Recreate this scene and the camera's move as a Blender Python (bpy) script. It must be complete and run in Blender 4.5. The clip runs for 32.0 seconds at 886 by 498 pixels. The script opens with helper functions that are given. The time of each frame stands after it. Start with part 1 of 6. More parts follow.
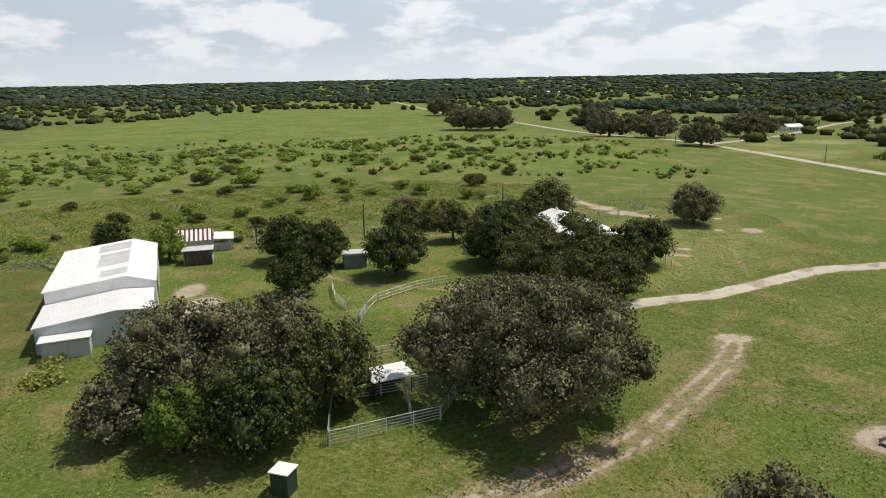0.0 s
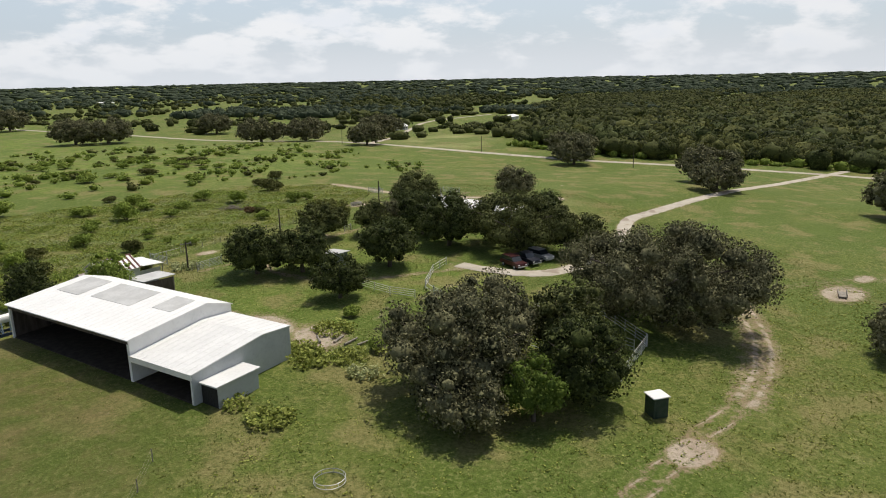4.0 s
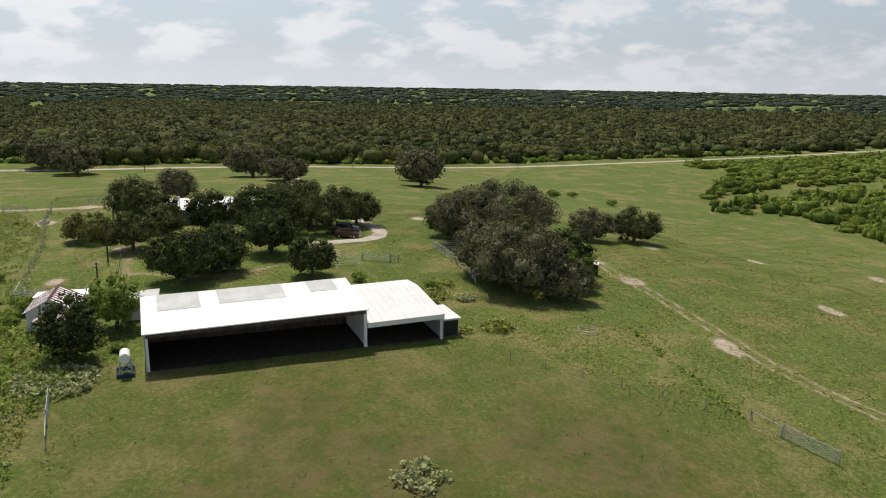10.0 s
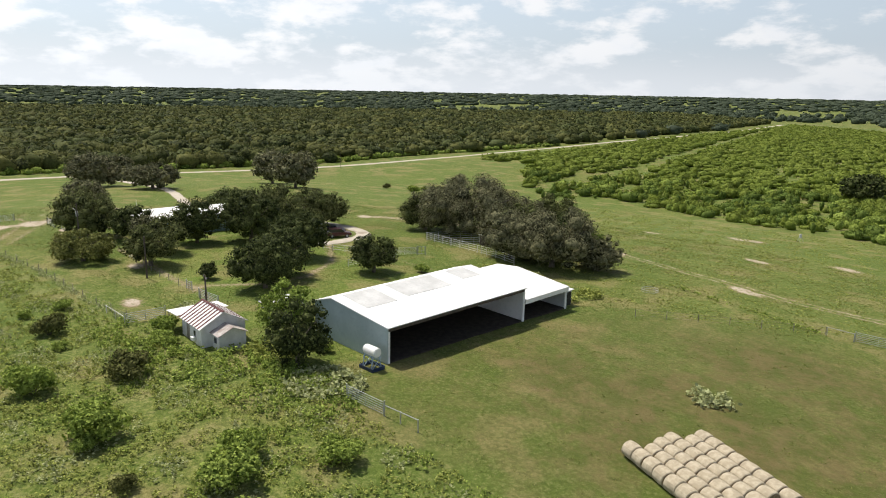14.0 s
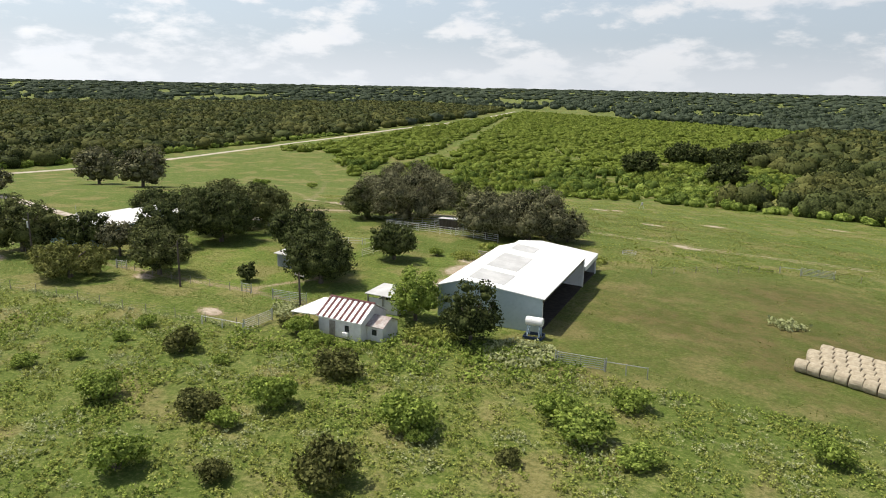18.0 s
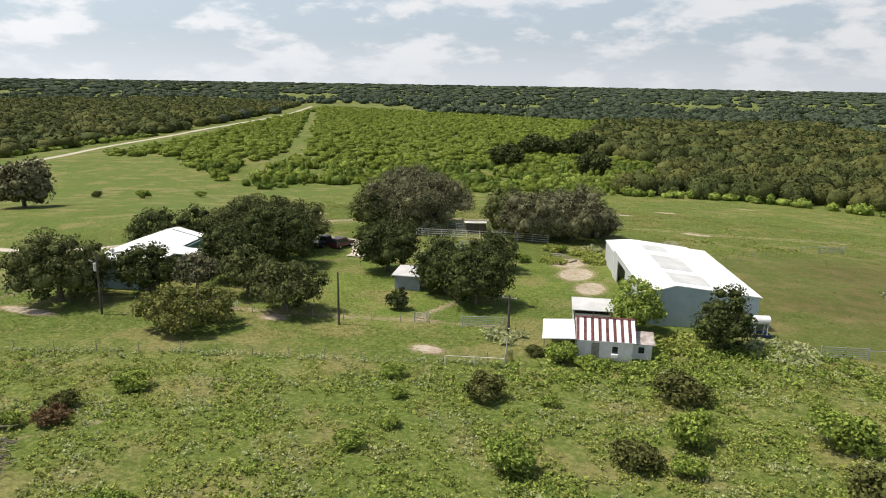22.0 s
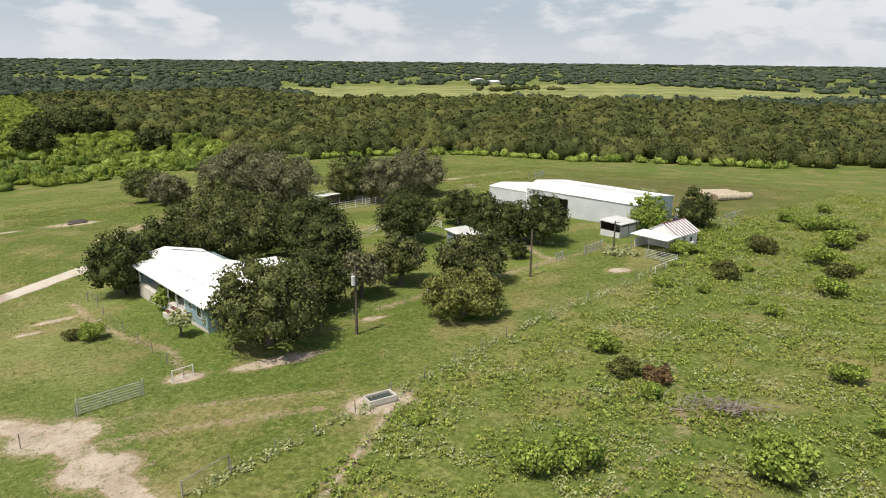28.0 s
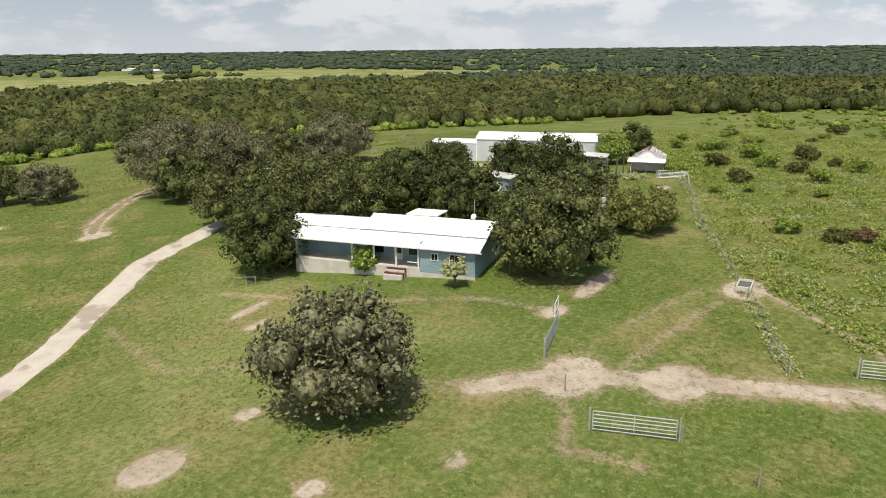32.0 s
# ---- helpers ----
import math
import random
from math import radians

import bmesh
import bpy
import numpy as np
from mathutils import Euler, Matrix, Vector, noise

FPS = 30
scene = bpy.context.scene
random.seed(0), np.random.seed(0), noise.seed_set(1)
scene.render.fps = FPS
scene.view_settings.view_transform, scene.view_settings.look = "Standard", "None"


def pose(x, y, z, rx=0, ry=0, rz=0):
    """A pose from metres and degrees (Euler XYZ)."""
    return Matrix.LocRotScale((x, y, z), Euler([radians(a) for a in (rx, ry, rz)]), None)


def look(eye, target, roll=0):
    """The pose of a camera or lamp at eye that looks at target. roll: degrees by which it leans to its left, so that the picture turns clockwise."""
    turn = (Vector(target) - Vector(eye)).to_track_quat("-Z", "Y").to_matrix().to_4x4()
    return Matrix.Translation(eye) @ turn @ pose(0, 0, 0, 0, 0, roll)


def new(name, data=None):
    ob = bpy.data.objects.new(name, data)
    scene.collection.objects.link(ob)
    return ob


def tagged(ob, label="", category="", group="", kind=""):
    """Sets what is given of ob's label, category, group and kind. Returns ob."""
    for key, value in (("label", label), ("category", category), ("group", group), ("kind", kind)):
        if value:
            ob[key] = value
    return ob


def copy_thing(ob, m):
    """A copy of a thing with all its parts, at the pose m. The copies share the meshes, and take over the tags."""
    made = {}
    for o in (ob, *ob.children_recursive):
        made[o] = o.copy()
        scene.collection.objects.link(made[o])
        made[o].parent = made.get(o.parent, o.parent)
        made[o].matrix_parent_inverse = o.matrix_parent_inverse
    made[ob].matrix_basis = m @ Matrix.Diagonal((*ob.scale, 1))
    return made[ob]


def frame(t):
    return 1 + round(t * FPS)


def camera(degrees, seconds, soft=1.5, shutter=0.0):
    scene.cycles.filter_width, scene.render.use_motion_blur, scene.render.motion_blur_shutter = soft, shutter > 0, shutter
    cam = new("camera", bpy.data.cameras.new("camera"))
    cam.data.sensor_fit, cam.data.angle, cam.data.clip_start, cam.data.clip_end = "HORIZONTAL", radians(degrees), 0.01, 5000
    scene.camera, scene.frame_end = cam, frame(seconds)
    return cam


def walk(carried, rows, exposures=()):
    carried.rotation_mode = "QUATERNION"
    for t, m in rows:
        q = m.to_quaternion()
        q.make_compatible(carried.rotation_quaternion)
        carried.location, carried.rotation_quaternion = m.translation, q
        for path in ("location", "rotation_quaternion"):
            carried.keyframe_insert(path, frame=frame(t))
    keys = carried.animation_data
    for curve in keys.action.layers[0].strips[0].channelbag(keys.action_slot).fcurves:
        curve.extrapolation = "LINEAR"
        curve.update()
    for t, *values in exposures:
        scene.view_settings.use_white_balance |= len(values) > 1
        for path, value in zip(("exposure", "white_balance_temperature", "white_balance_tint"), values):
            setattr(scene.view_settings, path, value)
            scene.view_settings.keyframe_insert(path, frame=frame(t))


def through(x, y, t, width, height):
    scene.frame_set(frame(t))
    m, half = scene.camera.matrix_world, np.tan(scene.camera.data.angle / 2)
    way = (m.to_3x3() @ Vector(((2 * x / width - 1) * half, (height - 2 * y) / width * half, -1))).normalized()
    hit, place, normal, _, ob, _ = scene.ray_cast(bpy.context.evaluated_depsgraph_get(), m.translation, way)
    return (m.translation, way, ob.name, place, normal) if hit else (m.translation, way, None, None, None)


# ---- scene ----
cam = camera(64.4, 32.0, soft=1.0)
PATH = [
    (0.0, (-7.845, -3.096, 30.032), (-7.722, -1.158, 29.554), -1.09),
    (0.5, (-16.415, -2.74, 29.991), (-16.085, -0.828, 29.505), -0.93),
    (1.0, (-24.81, -1.992, 29.867), (-24.338, -0.11, 29.381), -0.88),
    (1.5, (-33.008, -0.634, 29.677), (-32.396, 1.208, 29.195), -1.01),
    (2.0, (-41.044, 1.387, 29.492), (-40.274, 3.17, 29.012), -1.08),
    (2.5, (-48.937, 4.029, 29.391), (-48.007, 5.734, 28.911), -1.22),
    (3.0, (-56.66, 7.093, 29.357), (-55.66, 8.757, 28.877), -0.96),
    (3.5, (-64.13, 10.173, 29.331), (-62.997, 11.75, 28.854), -1.11),
    (5.5, (-91.986, 27.603, 29.68), (-90.457, 28.802, 29.207), -0.35),
    (6.0, (-98.323, 33.47, 29.648), (-96.659, 34.474, 29.178), -0.11),
    (6.5, (-104.266, 39.805, 29.592), (-102.486, 40.587, 29.124), 0.02),
    (7.0, (-109.677, 46.339, 29.493), (-107.87, 47.061, 29.028), 0.35),
    (7.5, (-114.475, 52.776, 29.438), (-112.627, 53.385, 28.976), 0.57),
    (8.0, (-118.655, 59.071, 29.384), (-116.75, 59.474, 28.925), 0.7),
    (8.5, (-122.333, 65.467, 29.313), (-120.392, 65.622, 28.857), 0.54),
    (9.0, (-125.437, 71.892, 29.285), (-123.49, 71.91, 28.831), 0.62),
    (9.5, (-127.948, 78.263, 29.244), (-126.003, 78.155, 28.791), 0.76),
    (10.0, (-129.873, 84.649, 29.191), (-127.935, 84.448, 28.738), 0.88),
    (10.5, (-131.243, 91.032, 29.256), (-129.312, 90.779, 28.802), 1.01),
    (11.0, (-131.92, 97.41, 29.335), (-129.998, 97.092, 28.88), 1.15),
    (11.5, (-131.804, 103.982, 29.354), (-129.899, 103.576, 28.9), 1.3),
    (12.0, (-130.991, 110.652, 29.293), (-129.13, 110.071, 28.843), 1.14),
    (12.5, (-129.814, 117.336, 29.096), (-128.004, 116.609, 28.653), 0.97),
    (13.0, (-128.387, 123.793, 28.984), (-126.606, 122.997, 28.542), 0.98),
    (13.5, (-126.968, 130.042, 29.032), (-125.211, 129.195, 28.59), 1.01),
    (14.0, (-125.357, 136.045, 29.075), (-123.636, 135.127, 28.633), 1.05),
    (14.5, (-123.549, 141.899, 29.132), (-121.875, 140.898, 28.689), 1.09),
    (16.5, (-112.752, 162.43, 28.458), (-111.299, 161.131, 28.012), 1.21),
    (17.0, (-109.155, 166.904, 28.375), (-107.795, 165.508, 27.925), 1.15),
    (17.5, (-105.294, 171.099, 28.305), (-103.985, 169.655, 27.853), 1.16),
    (18.0, (-101.199, 174.979, 28.239), (-99.948, 173.487, 27.784), 1.16),
    (18.5, (-96.793, 178.659, 28.235), (-95.592, 177.126, 27.779), 1.05),
    (19.0, (-92.015, 182.017, 28.318), (-90.87, 180.443, 27.859), 1.04),
    (19.5, (-86.853, 184.897, 28.371), (-85.768, 183.281, 27.911), 0.99),
    (20.0, (-81.124, 187.548, 28.465), (-80.109, 185.887, 28.006), 0.92),
    (20.5, (-74.819, 190.199, 28.599), (-73.865, 188.503, 28.137), 0.95),
    (21.0, (-68.019, 192.443, 28.624), (-67.106, 190.724, 28.161), 1.15),
    (21.5, (-60.946, 194.177, 28.584), (-60.128, 192.412, 28.12), 1.1),
    (22.0, (-53.894, 195.58, 28.397), (-53.189, 193.767, 27.936), 0.97),
    (22.5, (-47.114, 196.82, 28.133), (-46.558, 194.955, 27.672), 0.84),
    (23.0, (-40.397, 198.101, 27.85), (-39.922, 196.214, 27.387), 0.81),
    (23.5, (-33.61, 199.593, 27.653), (-33.24, 197.683, 27.19), 0.56),
    (24.0, (-26.542, 201.122, 27.585), (-26.348, 199.187, 27.118), 0.58),
    (24.5, (-19.105, 202.203, 27.545), (-19.043, 200.262, 27.067), 0.75),
    (25.0, (-11.324, 202.991, 27.532), (-11.368, 201.051, 27.045), 0.86),
    (25.5, (-3.383, 203.517, 27.486), (-3.516, 201.583, 26.992), 0.87),
    (27.5, (29.907, 201.134, 28.033), (29.131, 199.364, 27.516), 0.69),
    (28.0, (37.879, 198.623, 27.874), (36.949, 196.93, 27.354), 0.61),
    (28.5, (45.555, 195.788, 27.866), (44.5, 194.17, 27.345), 0.78),
    (29.0, (52.802, 192.716, 27.84), (51.621, 191.19, 27.314), 0.59),
    (29.5, (59.919, 188.968, 27.905), (58.597, 187.564, 27.375), 0.41),
    (30.0, (66.564, 184.522, 27.926), (65.135, 183.229, 27.394), 0.17),
    (30.5, (72.629, 179.405, 27.24), (71.146, 178.171, 26.711), 0.09),
    (31.0, (77.477, 173.532, 25.563), (75.955, 172.353, 25.023), 0.09),
    (31.5, (80.374, 166.917, 23.597), (78.8, 165.812, 23.05), -0.54),
    (32.0, (81.418, 160.229, 21.778), (79.806, 159.18, 21.229), -0.65),
]
walk(cam, [(t, look(eye, target, roll)) for t, eye, target, roll in PATH], exposures=[(0.0, -0.43), (3.0, -0.44), (6.0, -0.66), (9.0, -0.60), (13.0, -0.10), (18.0, -0.08), (24.0, -0.08), (28.0, -0.06), (32.0, -0.10)])

# ---------------------------------------------------------------- light
SUN_DIR = Vector((0.43, 0.15, 0.89)).normalized()
world = bpy.data.worlds.new("sky")
scene.world = world
world.use_nodes = True
wt = world.node_tree
wt.nodes.clear()


def link(tree, a, b):
    tree.links.new(a, b)


w_out = wt.nodes.new("ShaderNodeOutputWorld")
w_bg = wt.nodes.new("ShaderNodeBackground")
w_sky = wt.nodes.new("ShaderNodeTexSky")
w_sky.sky_type = "NISHITA"
w_sky.sun_disc = False
w_sky.sun_elevation = math.asin(SUN_DIR.z)
w_sky.sun_rotation = math.atan2(SUN_DIR.x, SUN_DIR.y)
w_sky.air_density, w_sky.dust_density, w_sky.ozone_density = 1.0, 2.5, 1.0
w_bg.inputs["Strength"].default_value = 0.115
w_co = wt.nodes.new("ShaderNodeTexCoord")
w_sep = wt.nodes.new("ShaderNodeSeparateXYZ")
link(wt, w_co.outputs["Generated"], w_sep.inputs[0])
# heaped clouds, wider than high
w_up = wt.nodes.new("ShaderNodeMath"); w_up.operation = "MAXIMUM"; w_up.inputs[1].default_value = 0.0
link(wt, w_sep.outputs["Z"], w_up.inputs[0])
w_div = wt.nodes.new("ShaderNodeVectorMath"); w_div.operation = "MULTIPLY"
link(wt, w_co.outputs["Generated"], w_div.inputs[0])
w_div.inputs[1].default_value = (1.0, 1.0, 2.7)


def cloud(scale, detail, lo, hi, shift):
    n = wt.nodes.new("ShaderNodeTexNoise")
    n.inputs["Scale"].default_value, n.inputs["Detail"].default_value, n.inputs["Roughness"].default_value = scale, detail, 0.58
    m = wt.nodes.new("ShaderNodeMapping")
    m.inputs["Location"].default_value = shift
    link(wt, w_div.outputs[0], m.inputs["Vector"])
    link(wt, m.outputs[0], n.inputs["Vector"])
    r = wt.nodes.new("ShaderNodeMapRange")
    r.interpolation_type = "SMOOTHSTEP"
    r.inputs["From Min"].default_value, r.inputs["From Max"].default_value = lo, hi
    link(wt, n.outputs["Fac"], r.inputs["Value"])
    return r.outputs[0]


c_mask0 = cloud(9.0, 10, 0.455, 0.60, (3.0, 1.0, 0.0))
# the sky overhead is clearer than the rows of cloud seen low down
w_thin = wt.nodes.new("ShaderNodeMapRange"); w_thin.interpolation_type = "SMOOTHSTEP"
w_thin.inputs["From Min"].default_value, w_thin.inputs["From Max"].default_value = 0.18, 0.55
w_thin.inputs["To Min"].default_value, w_thin.inputs["To Max"].default_value = 0.95, 0.12
link(wt, w_up.outputs[0], w_thin.inputs["Value"])
w_cm = wt.nodes.new("ShaderNodeMath"); w_cm.operation = "MULTIPLY"
link(wt, c_mask0, w_cm.inputs[0]); link(wt, w_thin.outputs[0], w_cm.inputs[1])
c_mask = w_cm.outputs[0]
c_shade = cloud(10.0, 7, 0.48, 0.72, (3.02, 1.0, 0.14))
w_ccol = wt.nodes.new("ShaderNodeMix"); w_ccol.data_type = "RGBA"
w_ccol.inputs["A"].default_value = (8.7, 8.8, 9.0, 1)
w_ccol.inputs["B"].default_value = (8.1, 8.4, 8.9, 1)
link(wt, c_shade, w_ccol.inputs["Factor"])
# haze towards the horizon
w_hz = wt.nodes.new("ShaderNodeMapRange"); w_hz.interpolation_type = "SMOOTHSTEP"
w_hz.inputs["From Min"].default_value, w_hz.inputs["From Max"].default_value = 0.07, 0.0
link(wt, w_up.outputs[0], w_hz.inputs["Value"])
w_mix = wt.nodes.new("ShaderNodeMix"); w_mix.data_type = "RGBA"
link(wt, c_mask, w_mix.inputs["Factor"])
# thin veil over the blue
w_veil = wt.nodes.new("ShaderNodeMix"); w_veil.data_type = "RGBA"
w_vf = wt.nodes.new("ShaderNodeMapRange"); w_vf.interpolation_type = "SMOOTHSTEP"
w_vf.inputs["From Min"].default_value, w_vf.inputs["From Max"].default_value = 0.15, 0.50
w_vf.inputs["To Min"].default_value, w_vf.inputs["To Max"].default_value = 0.68, 0.0
link(wt, w_up.outputs[0], w_vf.inputs["Value"])
link(wt, w_vf.outputs[0], w_veil.inputs["Factor"])
w_veil.inputs["B"].default_value = (6.7, 7.7, 8.8, 1)
link(wt, w_sky.outputs[0], w_veil.inputs["A"])
link(wt, w_veil.outputs["Result"], w_mix.inputs["A"])
link(wt, w_ccol.outputs["Result"], w_mix.inputs["B"])
w_mix2 = wt.nodes.new("ShaderNodeMix"); w_mix2.data_type = "RGBA"
w_hzs = wt.nodes.new("ShaderNodeMath"); w_hzs.operation = "MULTIPLY"; w_hzs.inputs[1].default_value = 0.72
link(wt, w_hz.outputs[0], w_hzs.inputs[0])
link(wt, w_hzs.outputs[0], w_mix2.inputs["Factor"])
link(wt, w_mix.outputs["Result"], w_mix2.inputs["A"])
w_mix2.inputs["B"].default_value = (7.7, 8.0, 8.4, 1)
# thin cloud glows more on the sun's side
w_dot = wt.nodes.new("ShaderNodeVectorMath"); w_dot.operation = "DOT_PRODUCT"
w_dot.inputs[1].default_value = (0.50, 0.80, 0.0)
link(wt, w_co.outputs["Generated"], w_dot.inputs[0])
w_gl = wt.nodes.new("ShaderNodeMapRange")
w_gl.inputs["From Min"].default_value, w_gl.inputs["From Max"].default_value = -1.0, 1.0
w_gl.inputs["To Min"].default_value, w_gl.inputs["To Max"].default_value = 0.80, 1.26
link(wt, w_dot.outputs["Value"], w_gl.inputs["Value"])
link(wt, w_gl.outputs[0], w_bg.inputs["Strength"])
w_sc = wt.nodes.new("ShaderNodeMix"); w_sc.data_type, w_sc.blend_type = "RGBA", "MULTIPLY"
w_sc.inputs["Factor"].default_value = 1.0
w_sc.inputs["B"].default_value = (0.114, 0.114, 0.114, 1)
link(wt, w_mix2.outputs["Result"], w_sc.inputs["A"])
link(wt, w_sc.outputs["Result"], w_bg.inputs["Color"])
link(wt, w_bg.outputs[0], w_out.inputs["Surface"])

sun = new("sun", bpy.data.lights.new("sun", "SUN"))
sun.data.energy, sun.data.angle, sun.data.color = 5.0, radians(0.53), (1.0, 0.93, 0.80)
sun.matrix_world = look(SUN_DIR * 200, (0, 0, 0))


# ---------------------------------------------------------------- materials
class Mat:
    """A small builder of node materials."""

    def __init__(self, name, rough=0.8, metal=0.0, spec=0.3):
        self.m = bpy.data.materials.new(name)
        self.m.use_nodes = True
        self.t = self.m.node_tree
        self.b = self.t.nodes["Principled BSDF"]
        self.b.inputs["Roughness"].default_value = rough
        self.b.inputs["Metallic"].default_value = metal
        self.b.inputs["Specular IOR Level"].default_value = spec
        self.geo = self.t.nodes.new("ShaderNodeNewGeometry")
        self.tc = self.t.nodes.new("ShaderNodeTexCoord")
        self.oi = self.t.nodes.new("ShaderNodeObjectInfo")

    def node(self, kind, **vals):
        n = self.t.nodes.new("ShaderNode" + kind)
        for k, v in vals.items():
            n.inputs[k].default_value = v
        return n

    def noise(self, scale, detail=3, rough=0.55, world=True, stretch=None, shift=(0, 0, 0)):
        n = self.node("TexNoise", Scale=scale, Detail=detail, Roughness=rough)
        src = self.geo.outputs["Position"] if world else self.tc.outputs["Object"]
        mp = self.node("Mapping")
        mp.inputs["Location"].default_value = shift
        if stretch:
            mp.inputs["Scale"].default_value = stretch
        self.t.links.new(src, mp.inputs["Vector"])
        self.t.links.new(mp.outputs[0], n.inputs["Vector"])
        return n.outputs["Fac"]

    def ramp(self, fac, lo, hi, a=0.0, b=1.0):
        n = self.node("MapRange")
        n.interpolation_type = "SMOOTHSTEP"
        n.inputs["From Min"].default_value, n.inputs["From Max"].default_value = lo, hi
        n.inputs["To Min"].default_value, n.inputs["To Max"].default_value = a, b
        self.t.links.new(fac, n.inputs["Value"])
        return n.outputs[0]

    def mix(self, fac, a, b, mode="MIX"):
        n = self.t.nodes.new("ShaderNodeMix")
        n.data_type, n.blend_type = "RGBA", mode
        for key, v in (("Factor", fac), ("A", a), ("B", b)):
            if isinstance(v, (tuple, float, int)):
                n.inputs[key].default_value = v
            else:
                self.t.links.new(v, n.inputs[key])
        return n.outputs["Result"]

    def math(self, op, a, b):
        n = self.t.nodes.new("ShaderNodeMath")
        n.operation = op
        for i, v in enumerate((a, b)):
            if isinstance(v, (float, int)):
                n.inputs[i].default_value = v
            else:
                self.t.links.new(v, n.inputs[i])
        return n.outputs[0]

    def attr(self, name):
        n = self.t.nodes.new("ShaderNodeAttribute")
        n.attribute_name = name
        return n

    def color(self, out):
        self.t.links.new(out, self.b.inputs["Base Color"])
        return self

    def bump(self, height, strength=0.3, distance=0.05):
        n = self.node("Bump", Strength=strength, Distance=distance)
        self.t.links.new(height, n.inputs["Height"])
        self.t.links.new(n.outputs[0], self.b.inputs["Normal"])
        return self

    def set(self, key, out):
        self.t.links.new(out, self.b.inputs[key])
        return self


def leaf_material(name, dark, mid, light, patch=0.12, through=0.25):
    m = Mat(name, rough=0.75, spec=0.08)
    isl = m.geo.outputs["Random Per Island"]
    big = m.ramp(m.noise(patch, 2, 0.5), 0.35, 0.65)
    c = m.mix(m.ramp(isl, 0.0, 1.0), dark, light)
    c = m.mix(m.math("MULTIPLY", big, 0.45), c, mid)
    # dark blotches and bright flecks put foliage shade and highlights into the leaf colour
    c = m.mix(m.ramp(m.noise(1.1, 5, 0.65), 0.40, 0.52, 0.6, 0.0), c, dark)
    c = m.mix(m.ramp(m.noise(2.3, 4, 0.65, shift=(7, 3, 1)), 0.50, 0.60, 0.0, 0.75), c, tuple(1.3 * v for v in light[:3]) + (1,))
    m.color(c)
    tr = m.t.nodes.new("ShaderNodeBsdfTranslucent")
    m.t.links.new(c, tr.inputs["Color"])
    mx = m.t.nodes.new("ShaderNodeMixShader")
    mx.inputs[0].default_value = through
    m.t.links.new(m.b.outputs[0], mx.inputs[1])
    m.t.links.new(tr.outputs[0], mx.inputs[2])
    m.t.links.new(mx.outputs[0], m.t.nodes["Material Output"].inputs["Surface"])
    return m.m


# dark and light tones are set far apart to paint deeper shade within crowns
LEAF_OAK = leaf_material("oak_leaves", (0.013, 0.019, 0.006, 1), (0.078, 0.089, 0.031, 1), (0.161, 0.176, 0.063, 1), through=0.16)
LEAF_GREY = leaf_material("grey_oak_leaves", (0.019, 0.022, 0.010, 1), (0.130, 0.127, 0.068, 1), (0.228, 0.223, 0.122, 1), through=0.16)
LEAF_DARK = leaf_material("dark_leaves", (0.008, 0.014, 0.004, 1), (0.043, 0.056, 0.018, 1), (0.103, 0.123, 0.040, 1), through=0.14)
LEAF_BRIGHT = leaf_material("bright_leaves", (0.070, 0.112, 0.020, 1), (0.125, 0.178, 0.034, 1), (0.155, 0.210, 0.046, 1), through=0.28)
LEAF_RUSSET = leaf_material("russet_dry_leaves", (0.110, 0.070, 0.034, 1), (0.170, 0.120, 0.060, 1), (0.215, 0.145, 0.075, 1))
LEAF_BUSH = leaf_material("mesquite_leaves", (0.061, 0.104, 0.015, 1), (0.207, 0.275, 0.051, 1), (0.329, 0.403, 0.090, 1), through=0.30)
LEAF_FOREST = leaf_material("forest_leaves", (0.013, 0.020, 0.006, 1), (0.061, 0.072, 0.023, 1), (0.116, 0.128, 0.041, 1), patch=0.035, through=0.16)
LEAF_OLIVE = leaf_material("olive_forest_leaves", (0.024, 0.032, 0.008, 1), (0.096, 0.099, 0.032, 1), (0.152, 0.158, 0.050, 1), patch=0.05, through=0.2)
# distance haze is mixed into this leaf colour: paler and bluer than nearer woods
LEAF_FAR_HAZE = leaf_material("haze_tinted_far_leaves", (0.055, 0.074, 0.050, 1), (0.080, 0.100, 0.062, 1), (0.084, 0.108, 0.066, 1), patch=0.010)
LEAF_BRUSH = leaf_material("young_brush_leaves", (0.120, 0.167, 0.024, 1), (0.153, 0.181, 0.034, 1), (0.196, 0.242, 0.045, 1), patch=0.03, through=0.25)
LEAF_WEED = leaf_material("weed_leaves", (0.116, 0.151, 0.022, 1), (0.263, 0.278, 0.072, 1), (0.352, 0.381, 0.103, 1), patch=0.10, through=0.25)
LEAF_SILVER = leaf_material("silver_weed_leaves", (0.245, 0.277, 0.112, 1), (0.331, 0.348, 0.165, 1), (0.393, 0.413, 0.218, 1), patch=0.10, through=0.25)
LEAF_ROUND = leaf_material("yellow_olive_leaves", (0.050, 0.058, 0.014, 1), (0.165, 0.172, 0.048, 1), (0.250, 0.258, 0.080, 1), through=0.2)
LEAF_TUFT = leaf_material("grass_blades", (0.125, 0.155, 0.03, 1), (0.165, 0.186, 0.05, 1), (0.215, 0.225, 0.075, 1), patch=0.16, through=0.18)


